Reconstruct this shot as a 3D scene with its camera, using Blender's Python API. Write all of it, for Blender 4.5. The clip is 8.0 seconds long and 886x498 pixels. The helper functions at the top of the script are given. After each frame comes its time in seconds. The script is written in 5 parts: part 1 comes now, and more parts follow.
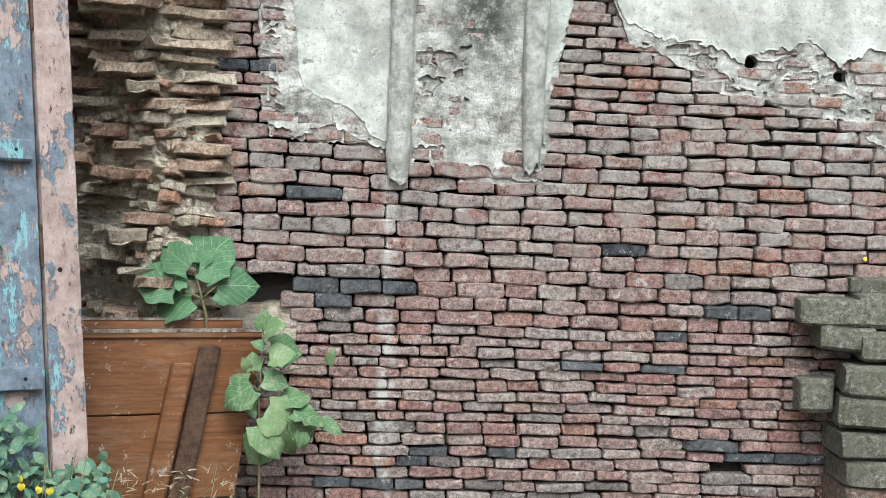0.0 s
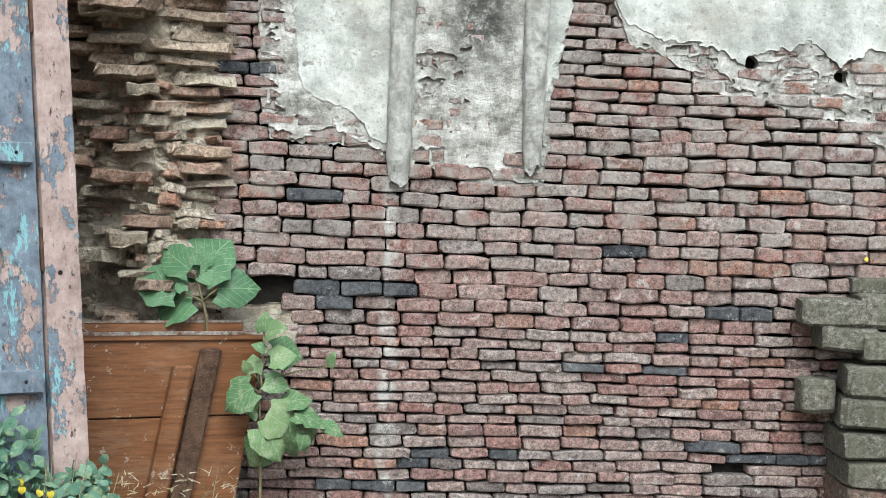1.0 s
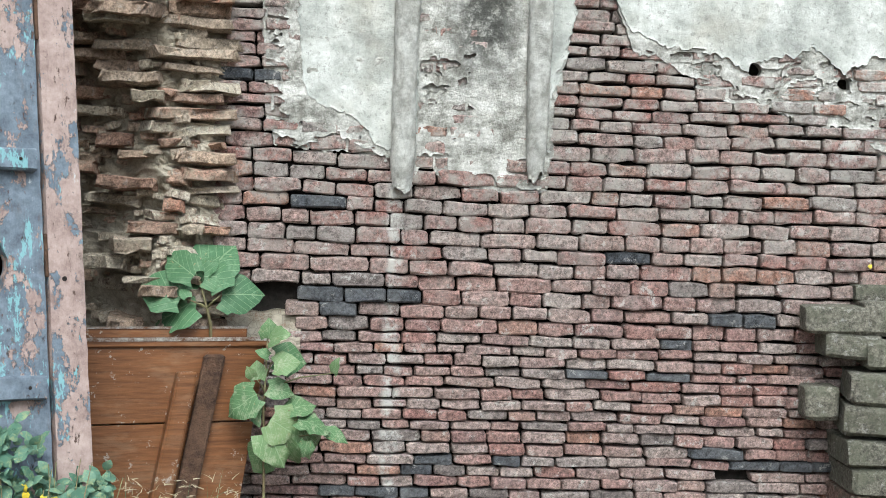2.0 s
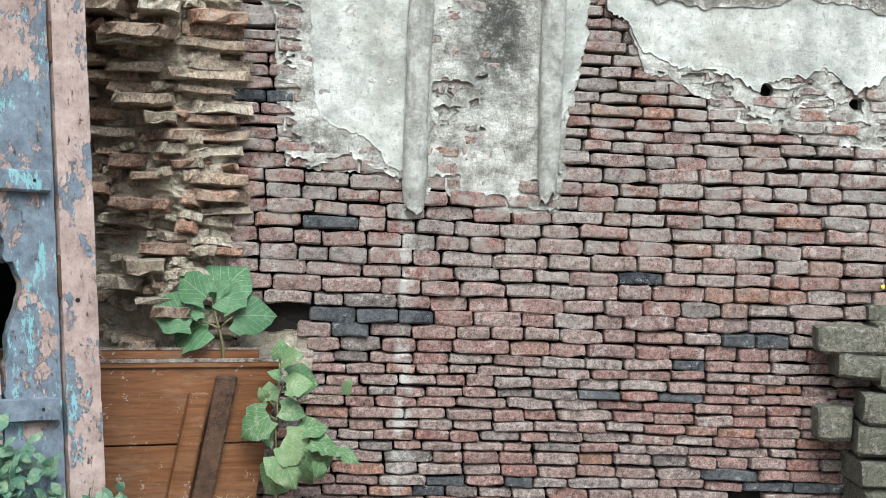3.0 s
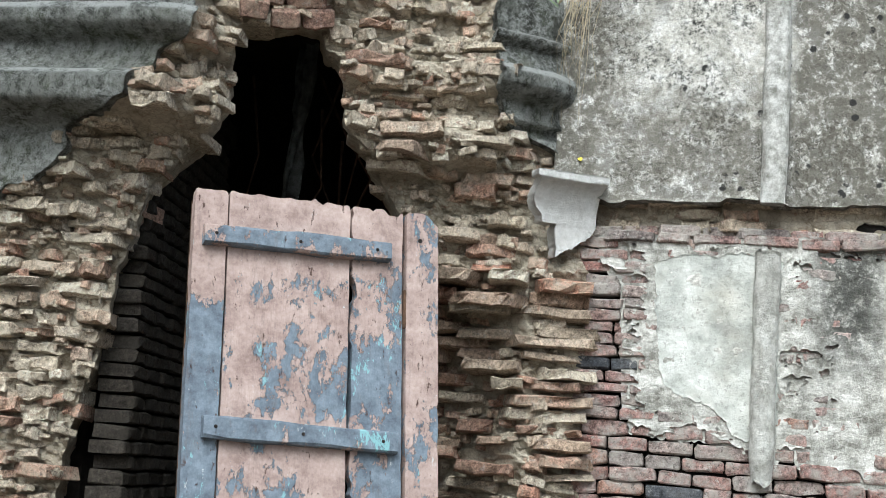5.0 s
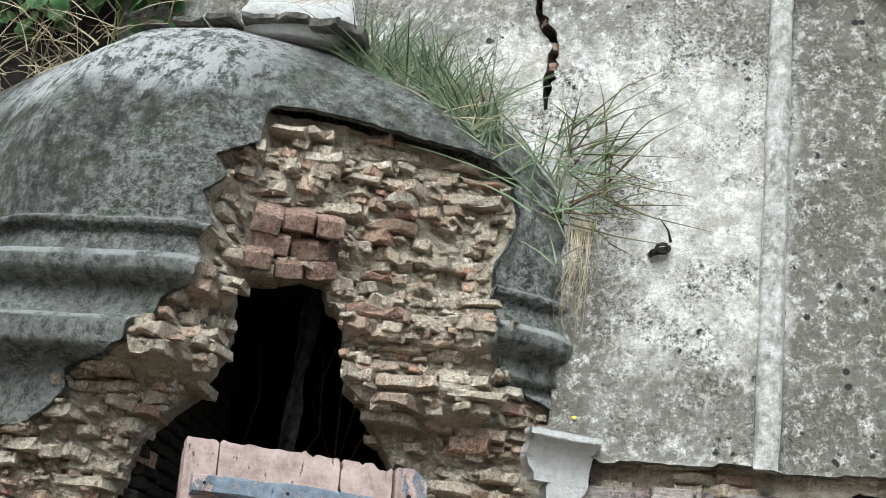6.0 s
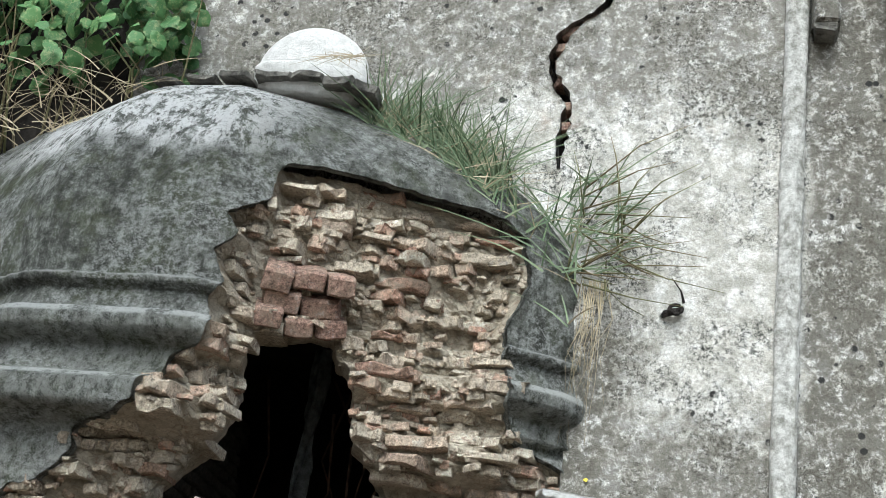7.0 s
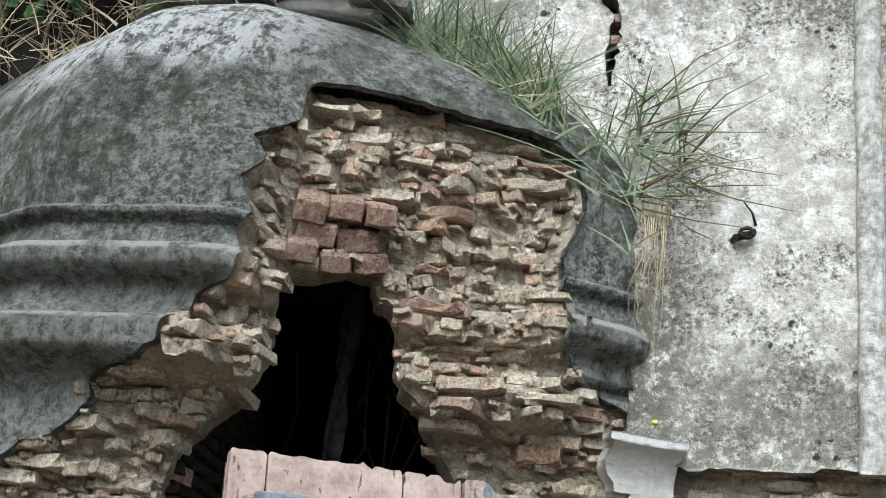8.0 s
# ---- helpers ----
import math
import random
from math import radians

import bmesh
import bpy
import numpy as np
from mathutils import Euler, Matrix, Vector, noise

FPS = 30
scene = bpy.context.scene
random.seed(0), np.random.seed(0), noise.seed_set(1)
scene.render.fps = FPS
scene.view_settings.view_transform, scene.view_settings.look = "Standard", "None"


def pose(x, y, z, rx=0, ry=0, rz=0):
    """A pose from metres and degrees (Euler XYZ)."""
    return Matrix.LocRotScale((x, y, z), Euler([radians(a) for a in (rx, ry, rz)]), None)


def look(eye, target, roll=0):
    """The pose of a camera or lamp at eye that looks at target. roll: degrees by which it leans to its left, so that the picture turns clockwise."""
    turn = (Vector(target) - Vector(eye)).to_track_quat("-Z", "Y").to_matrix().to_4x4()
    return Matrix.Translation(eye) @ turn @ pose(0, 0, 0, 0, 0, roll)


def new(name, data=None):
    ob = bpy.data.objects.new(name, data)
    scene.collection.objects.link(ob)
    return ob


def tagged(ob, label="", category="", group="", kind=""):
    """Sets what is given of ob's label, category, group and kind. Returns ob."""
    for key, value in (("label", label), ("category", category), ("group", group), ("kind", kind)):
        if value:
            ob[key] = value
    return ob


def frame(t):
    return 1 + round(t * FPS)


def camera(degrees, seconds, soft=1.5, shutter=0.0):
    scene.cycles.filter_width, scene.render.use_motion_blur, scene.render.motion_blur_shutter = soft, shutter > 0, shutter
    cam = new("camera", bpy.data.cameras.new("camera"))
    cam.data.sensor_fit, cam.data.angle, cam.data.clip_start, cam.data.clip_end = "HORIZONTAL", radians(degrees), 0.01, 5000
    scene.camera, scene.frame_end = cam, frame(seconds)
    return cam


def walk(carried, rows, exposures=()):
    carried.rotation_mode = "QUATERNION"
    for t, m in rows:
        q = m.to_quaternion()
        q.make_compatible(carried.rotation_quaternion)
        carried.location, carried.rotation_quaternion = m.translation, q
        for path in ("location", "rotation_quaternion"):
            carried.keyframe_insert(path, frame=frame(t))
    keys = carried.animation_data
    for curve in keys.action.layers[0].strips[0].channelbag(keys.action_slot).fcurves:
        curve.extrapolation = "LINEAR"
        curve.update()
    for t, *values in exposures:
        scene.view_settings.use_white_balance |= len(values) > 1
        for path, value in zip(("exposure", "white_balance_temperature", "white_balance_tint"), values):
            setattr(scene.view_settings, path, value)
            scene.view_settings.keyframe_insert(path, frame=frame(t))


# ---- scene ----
cam = camera(35.3, 8.0, soft=0.35)
PATH = [
    (0, (-0.216, -4.048, 1.609), (-0.041, -2.057, 1.523), 2.1),
    (0.5, (-0.209, -4.05, 1.604), (-0.038, -2.059, 1.52), 1.9),
    (1, (-0.212, -4.045, 1.606), (-0.04, -2.054, 1.524), 1.9),
    (2.5, (-0.209, -4.051, 1.608), (-0.047, -2.059, 1.539), 2.0),
    (3, (-0.22, -4.049, 1.615), (-0.068, -2.056, 1.567), 1.9),
    (3.5, (-0.265, -4.062, 1.64), (-0.239, -2.062, 1.668), 2.6),
    (4, (-0.292, -4.075, 1.654), (-0.387, -2.079, 1.734), 3.1),
    (4.2, (-0.306, -4.076, 1.662), (-0.459, -2.085, 1.78), 3.2),
    (5.3, (-0.094, -4.062, 1.59), (-0.513, -2.143, 1.969), 4.4),
    (5.5, (-0.072, -4.067, 1.602), (-0.499, -2.16, 2.024), 4.8),
    (6, (-0.059, -4.108, 1.685), (-0.49, -2.257, 2.307), 6.4),
    (6.5, (-0.063, -4.124, 1.707), (-0.493, -2.295, 2.394), 7.1),
    (7, (-0.056, -4.092, 1.709), (-0.51, -2.271, 2.401), 7.1),
    (7.5, (-0.11, -3.989, 1.691), (-0.552, -2.166, 2.385), 6.3),
    (8, (-0.315, -3.729, 1.693), (-0.743, -1.891, 2.355), 5.3),
]
walk(cam, [(t, look(eye, target, roll)) for t, eye, target, roll in PATH], exposures=[(0, 0.83, 6050, 3), (8, 0.92, 6000, 3)])

# ---------------------------------------------------------------- light
world = bpy.data.worlds.new("overcast_sky")
scene.world = world
world.use_nodes = True
wn, wl = world.node_tree.nodes, world.node_tree.links
sky = wn.new("ShaderNodeTexSky")
sky.sky_type, sky.sun_disc = "NISHITA", False
sky.sun_elevation, sky.sun_rotation = radians(48), radians(188)
sky.dust_density, sky.air_density = 4.0, 1.0
pale = wn.new("ShaderNodeHueSaturation")
pale.inputs["Saturation"].default_value = 0.6
wl.new(sky.outputs[0], pale.inputs["Color"])
wl.new(pale.outputs[0], wn["Background"].inputs[0])
wn["Background"].inputs[1].default_value = 0.11
sun = new("sun", bpy.data.lights.new("sun", "SUN"))
sun.data.energy, sun.data.angle, sun.data.color = 1.9, radians(38), (1.0, 0.985, 0.96)
sun.matrix_world = look((0.3, -4.2, 6.2), (-0.3, 0, 1.5))


# ---------------------------------------------------------------- materials
class Nodes:
    """Short hand for a node material."""

    def __init__(self, name, rough=0.9):
        self.mat = bpy.data.materials.new(name)
        self.mat.use_nodes = True
        self.t = self.mat.node_tree
        self.bsdf = self.t.nodes["Principled BSDF"]
        self.bsdf.inputs["Roughness"].default_value = rough
        self.bsdf.inputs["Specular IOR Level"].default_value = 0.25
        self.pos = self.t.nodes.new("ShaderNodeNewGeometry").outputs["Position"]

    def put(self, socket, value):
        if isinstance(value, bpy.types.NodeSocket):
            self.t.links.new(value, socket)
        elif isinstance(value, (tuple, list)) and len(value) == 3 and socket.type == "RGBA":
            socket.default_value = (*value, 1)
        else:
            socket.default_value = value

    def noise(self, scale, detail=5, rough=0.6, stretch=None, vec=None, shift=0.0):
        n = self.t.nodes.new("ShaderNodeTexNoise")
        n.inputs["Scale"].default_value, n.inputs["Detail"].default_value = scale, detail
        n.inputs["Roughness"].default_value = rough
        m = self.t.nodes.new("ShaderNodeMapping")
        m.inputs["Scale"].default_value = stretch or (1, 1, 1)
        m.inputs["Location"].default_value = (shift, shift * 0.7, shift * 1.3)
        self.t.links.new(vec or self.pos, m.inputs["Vector"])
        self.t.links.new(m.outputs[0], n.inputs["Vector"])
        return n.outputs["Fac"]

    def cells(self, scale, feature="DISTANCE_TO_EDGE", stretch=None):
        n = self.t.nodes.new("ShaderNodeTexVoronoi")
        n.feature = feature
        n.inputs["Scale"].default_value = scale
        m = self.t.nodes.new("ShaderNodeMapping")
        m.inputs["Scale"].default_value = stretch or (1, 1, 1)
        self.t.links.new(self.pos, m.inputs["Vector"])
        self.t.links.new(m.outputs[0], n.inputs["Vector"])
        return n.outputs["Distance"]

    def step(self, value, low, high):
        n = self.t.nodes.new("ShaderNodeMapRange")
        n.interpolation_type = "SMOOTHSTEP"
        self.put(n.inputs["Value"], value)
        n.inputs["From Min"].default_value, n.inputs["From Max"].default_value = low, high
        return n.outputs[0]

    def calc(self, op, a, b=0.0):
        n = self.t.nodes.new("ShaderNodeMath")
        n.operation = op
        self.put(n.inputs[0], a)
        self.put(n.inputs[1], b)
        return n.outputs[0]

    def mix(self, fac, a, b, mode="MIX"):
        n = self.t.nodes.new("ShaderNodeMix")
        n.data_type, n.blend_type = "RGBA", mode
        self.put(n.inputs[0], fac)
        self.put(n.inputs[6], a)
        self.put(n.inputs[7], b)
        return n.outputs[2]

    def ramp(self, fac, stops, kind="LINEAR"):
        n = self.t.nodes.new("ShaderNodeValToRGB")
        n.color_ramp.interpolation = kind
        els = n.color_ramp.elements
        while len(els) < len(stops):
            els.new(0.5)
        for e, (p, c) in zip(els, stops):
            e.position, e.color = p, (*c, 1)
        self.put(n.inputs[0], fac)
        return n.outputs[0]

    def chance(self):
        """One random number for each piece, whether an object or an island of a joined mesh."""
        o = self.t.nodes.new("ShaderNodeObjectInfo").outputs["Random"]
        g = self.t.nodes.new("ShaderNodeNewGeometry").outputs["Random Per Island"]
        return self.calc("FRACT", self.calc("ADD", self.calc("MULTIPLY", o, 3.7), self.calc("MULTIPLY", g, 5.3)))

    def axis(self, n):
        s = self.t.nodes.new("ShaderNodeSeparateXYZ")
        self.t.links.new(self.pos, s.inputs[0])
        return s.outputs[n]

    def done(self, color, height=None, strength=0.5, distance=0.01, rough=None):
        self.put(self.bsdf.inputs["Base Color"], color)
        if rough is not None:
            self.put(self.bsdf.inputs["Roughness"], rough)
        if height is not None:
            b = self.t.nodes.new("ShaderNodeBump")
            b.inputs["Strength"].default_value, b.inputs["Distance"].default_value = strength, distance
            self.put(b.inputs["Height"], height)
            self.t.links.new(b.outputs[0], self.bsdf.inputs["Normal"])
        return self.mat


def make_brick(name, stops, salt=0.5, dust=(0.50, 0.475, 0.44), dusty=0.5, wall=False):
    k = Nodes(name, 0.92)
    c = k.ramp(k.chance(), stops)
    grain = k.noise(70, 7, 0.75)
    c = k.mix(0.75, c, k.ramp(grain, [(0.38, (0.12, 0.12, 0.12)), (0.62, (0.88, 0.88, 0.88))]), "OVERLAY")
    c = k.mix(0.55, c, k.ramp(k.noise(190, 5, 0.8, shift=21), [(0.36, (0.16, 0.16, 0.16)), (0.62, (1.0, 1.0, 1.0))]), "OVERLAY")
    layer = k.calc("MULTIPLY", k.step(k.noise(12, 7, 0.75), 0.40, 0.62), dusty)
    if wall:
        z, x = k.axis("Z"), k.axis("X")
        layer = k.calc("MULTIPLY", layer, k.calc("ADD", 0.30, k.calc("MULTIPLY", k.step(z, 1.15, 1.75), 1.45)))
    if wall:
        dull = k.t.nodes.new("ShaderNodeHueSaturation")
        dull.inputs["Saturation"].default_value = 0.88
        dull.inputs["Value"].default_value = 0.92
        k.put(dull.inputs["Color"], c)
        c = dull.outputs[0]
    c = k.mix(layer, c, dust)
    flakes = k.calc("MULTIPLY", k.step(k.noise(26, 7, 0.78, shift=4), 0.57, 0.63), salt)
    if wall:
        # lime splashed over the upper courses, and one long white run below the pilaster
        splash = k.calc("MULTIPLY", k.step(k.noise(8, 8, 0.75, shift=13), 0.50, 0.60), k.calc("MULTIPLY", k.step(z, 1.62, 1.85), k.step(x, 0.75, 1.05)))
        run = k.calc("MULTIPLY", k.step(k.calc("ABSOLUTE", k.calc("ADD", x, k.calc("MULTIPLY", k.noise(7, 4), 0.03))), 0.034, 0.012), k.step(k.noise(17, 7, 0.75, shift=2), 0.44, 0.60))
        flakes = k.calc("MAXIMUM", flakes, k.calc("MULTIPLY", k.calc("MAXIMUM", splash, run), 0.95))
    c = k.mix(flakes, c, (0.66, 0.645, 0.61))
    c = k.mix(k.calc("MULTIPLY", k.step(k.noise(60, 7, 0.8, shift=9), 0.55, 0.64), 0.65), c, (0.045, 0.04, 0.037))
    h = k.calc("ADD", k.noise(45, 8, 0.8), k.calc("MULTIPLY", k.noise(170, 5, 0.75), 0.6))
    return k.done(c, h, 1.0, 0.013)


BRICK = make_brick("weathered_brick", [(0.0, (0.19, 0.155, 0.145)), (0.1, (0.31, 0.255, 0.235)), (0.22, (0.31, 0.14, 0.115)), (0.34, (0.38, 0.30, 0.27)), (0.46, (0.28, 0.155, 0.14)),
                   (0.58, (0.37, 0.215, 0.185)), (0.70, (0.38, 0.31, 0.28)), (0.80, (0.31, 0.14, 0.115)), (0.90, (0.31, 0.22, 0.195)), (0.97, (0.36, 0.175, 0.12)), (1.0, (0.38, 0.19, 0.13))], salt=0.65, dust=(0.46, 0.43, 0.395), wall=True)
DARK_BRICK = make_brick("overburnt_brick", [(0.0, (0.055, 0.06, 0.07)), (1.0, (0.11, 0.115, 0.125))], 0.5, (0.25, 0.25, 0.25), 0.35)
RAW_BRICK = make_brick("broken_brick", [(0.0, (0.38, 0.32, 0.255)), (0.18, (0.50, 0.435, 0.345)), (0.34, (0.43, 0.33, 0.255)), (0.46, (0.58, 0.52, 0.425)), (0.60, (0.52, 0.45, 0.36)),
                       (0.68, (0.40, 0.235, 0.175)), (0.76, (0.44, 0.30, 0.225)), (0.84, (0.49, 0.415, 0.325)), (0.93, (0.40, 0.35, 0.285)), (1.0, (0.42, 0.22, 0.155))], 0.3, (0.56, 0.495, 0.395), 0.6)
RED_RAW = make_brick("broken_red_brick", [(0.0, (0.27, 0.20, 0.155)), (0.25, (0.36, 0.225, 0.17)), (0.45, (0.36, 0.30, 0.235)), (0.6, (0.29, 0.17, 0.13)), (0.8, (0.42, 0.34, 0.26)), (1.0, (0.39, 0.19, 0.13))],
                     0.3, (0.42, 0.33, 0.25), 0.4)
GREY_BLOCK = make_brick("mossy_block", [(0.0, (0.13, 0.123, 0.10)), (0.5, (0.22, 0.208, 0.17)), (0.85, (0.16, 0.152, 0.125)), (0.9, (0.19, 0.155, 0.13)), (1.0, (0.22, 0.115, 0.09))],
                        0.4, (0.16, 0.165, 0.12), 0.7)


def make_mortar(name, light, dark, scale=12):
    k = Nodes(name, 0.95)
    c = k.ramp(k.noise(scale, 8, 0.75), [(0.38, dark), (0.62, light)])
    h = k.calc("ADD", k.noise(scale * 2.5, 8, 0.75), k.calc("MULTIPLY", k.noise(scale * 9, 4, 0.7), 0.4))
    return k.done(c, h, 0.9, 0.02)


MORTAR = make_mortar("dark_mortar", (0.035, 0.030, 0.026), (0.010, 0.009, 0.008), 20)
def make_mud():
    """Dried mud: crazed with cracks, lumpy, straw-coloured."""
    k = Nodes("mud_mortar", 0.96)
    c = k.ramp(k.noise(16, 9, 0.78), [(0.36, (0.36, 0.30, 0.225)), (0.5, (0.56, 0.50, 0.40)), (0.62, (0.72, 0.66, 0.55))])
    crack = k.step(k.cells(38, "DISTANCE_TO_EDGE", (1, 1, 1.5)), 0.0, 0.05)
    c = k.mix(k.calc("MULTIPLY", k.calc("SUBTRACT", 1.0, crack), 0.35), c, (0.14, 0.11, 0.08))
    c = k.mix(k.calc("MULTIPLY", k.step(k.noise(30, 6, 0.75, shift=12), 0.58, 0.66), 0.6), c, (0.36, 0.20, 0.14))
    h = k.calc("ADD", k.calc("MULTIPLY", crack, 0.35), k.calc("ADD", k.noise(30, 9, 0.8), k.calc("MULTIPLY", k.noise(110, 5, 0.75), 0.4)))
    return k.done(c, h, 1.0, 0.022)


MUD = make_mud()
# Near-black that stands for deep shade in chamber, wall cores and shrub.
SHADE_BLACK = make_mortar("shade_black_masonry", (0.035, 0.03, 0.027), (0.012, 0.011, 0.010), 9)


def make_plaster():
    k = Nodes("weathered_plaster", 0.9)
    c = k.ramp(k.noise(6, 8, 0.72), [(0.38, (0.30, 0.31, 0.29)), (0.5, (0.46, 0.475, 0.445)), (0.62, (0.64, 0.655, 0.625))])
    c = k.mix(k.calc("MULTIPLY", k.step(k.noise(3.0, 4, 0.6, shift=3), 0.5, 0.75), 0.55), c, (0.43, 0.40, 0.33))
    c = k.mix(k.calc("MULTIPLY", k.step(k.noise(14, 8, 0.8, (1, 1, 0.5), shift=7), 0.58, 0.75), 0.5), c, (0.25, 0.25, 0.23))
    c = k.mix(k.calc("MULTIPLY", k.step(k.noise(60, 6, 0.75, shift=17), 0.55, 0.62), 0.6), c, (0.24, 0.24, 0.22))
    h = k.calc("ADD", k.noise(40, 8, 0.75), k.calc("MULTIPLY", k.noise(5, 3), 2.0))
    return k.done(c, h, 0.6, 0.012)


def make_coat():
    k = Nodes("rough_base_coat", 0.95)
    c = k.ramp(k.noise(15, 9, 0.8), [(0.38, (0.22, 0.215, 0.19)), (0.5, (0.46, 0.455, 0.42)), (0.60, (0.70, 0.695, 0.66))])
    x, z = k.axis("X"), k.axis("Z")
    damp = k.calc("MULTIPLY", k.step(k.calc("ABSOLUTE", k.calc("SUBTRACT", x, 0.23)), 0.15, 0.03), k.step(z, 1.85, 2.1))
    damp = k.calc("MULTIPLY", damp, k.step(k.noise(20, 9, 0.85), 0.36, 0.53))
    c = k.mix(k.calc("MULTIPLY", damp, 0.92), c, (0.055, 0.056, 0.05))
    h = k.calc("ADD", k.noise(28, 8, 0.75), k.calc("MULTIPLY", k.noise(90, 4, 0.7), 0.5))
    return k.done(c, h, 0.9, 0.015)


def make_upper():
    k = Nodes("lichen_stained_limewash", 0.92)
    x, z = k.axis("X"), k.axis("Z")
    c = k.ramp(k.noise(16, 9, 0.85), [(0.38, (0.36, 0.35, 0.31)), (0.48, (0.58, 0.565, 0.52)), (0.58, (0.82, 0.82, 0.80))])
    c = k.mix(k.calc("MULTIPLY", k.step(k.noise(3.2, 9, 0.85, shift=2), 0.48, 0.60), 0.5), c, (0.30, 0.29, 0.25))
    fine = k.step(k.noise(75, 9, 0.88, shift=5), 0.49, 0.54)
    zone = k.step(k.noise(3.4, 7, 0.75, shift=11), 0.45, 0.57)
    c = k.mix(k.calc("MULTIPLY", fine, k.calc("ADD", k.calc("MULTIPLY", zone, 0.75), 0.24)), c, (0.06, 0.062, 0.056))
    # the panel past the pilaster and the strip over the ledge are grown over with dark lichen
    side = k.step(k.calc("ADD", x, k.calc("MULTIPLY", k.noise(8, 5), 0.10)), 0.09, 0.13)
    side = k.calc("MULTIPLY", side, k.step(k.calc("ADD", x, k.calc("MULTIPLY", k.noise(7, 6, 0.8, shift=51), 0.2)), 0.56, 0.42))
    low = k.calc("MULTIPLY", k.step(k.calc("ADD", z, k.calc("MULTIPLY", k.noise(6, 6, 0.7, shift=8), 0.6)), 3.16, 2.92), 0.9)
    high = k.calc("MULTIPLY", k.step(k.calc("ADD", z, k.calc("MULTIPLY", k.noise(3, 6, 0.75, shift=29), 0.9)), 4.10, 4.28), 0.85)
    nook = k.calc("MULTIPLY", k.step(k.calc("ADD", x, k.calc("MULTIPLY", k.noise(9, 6, 0.8, shift=44), 0.35)), -0.14, -0.36), k.step(z, 3.2, 2.95))
    low = k.calc("MAXIMUM", low, nook)
    grow = k.calc("MULTIPLY", k.calc("MAXIMUM", k.calc("MAXIMUM", side, low), high), k.step(k.noise(26, 9, 0.85, shift=1), 0.38, 0.52))
    c = k.mix(k.calc("MULTIPLY", grow, 0.85), c, (0.09, 0.083, 0.066))
    spots = k.calc("MULTIPLY", k.step(k.calc("ADD", k.cells(24, "F1"), k.calc("MULTIPLY", k.noise(60, 5, 0.7), 0.25)), 0.44, 0.34), k.step(k.noise(4.5, 6, 0.75, shift=6), 0.55, 0.60))
    c = k.mix(spots, c, (0.03, 0.03, 0.029))
    rust = k.step(k.noise(5, 5, 0.6, shift=20), 0.64, 0.78)
    c = k.mix(k.calc("MULTIPLY", rust, 0.4), c, (0.40, 0.26, 0.18))
    h = k.calc("ADD", k.noise(40, 9, 0.8), k.calc("MULTIPLY", k.noise(6, 3), 2.0))
    return k.done(c, h, 0.7, 0.014)


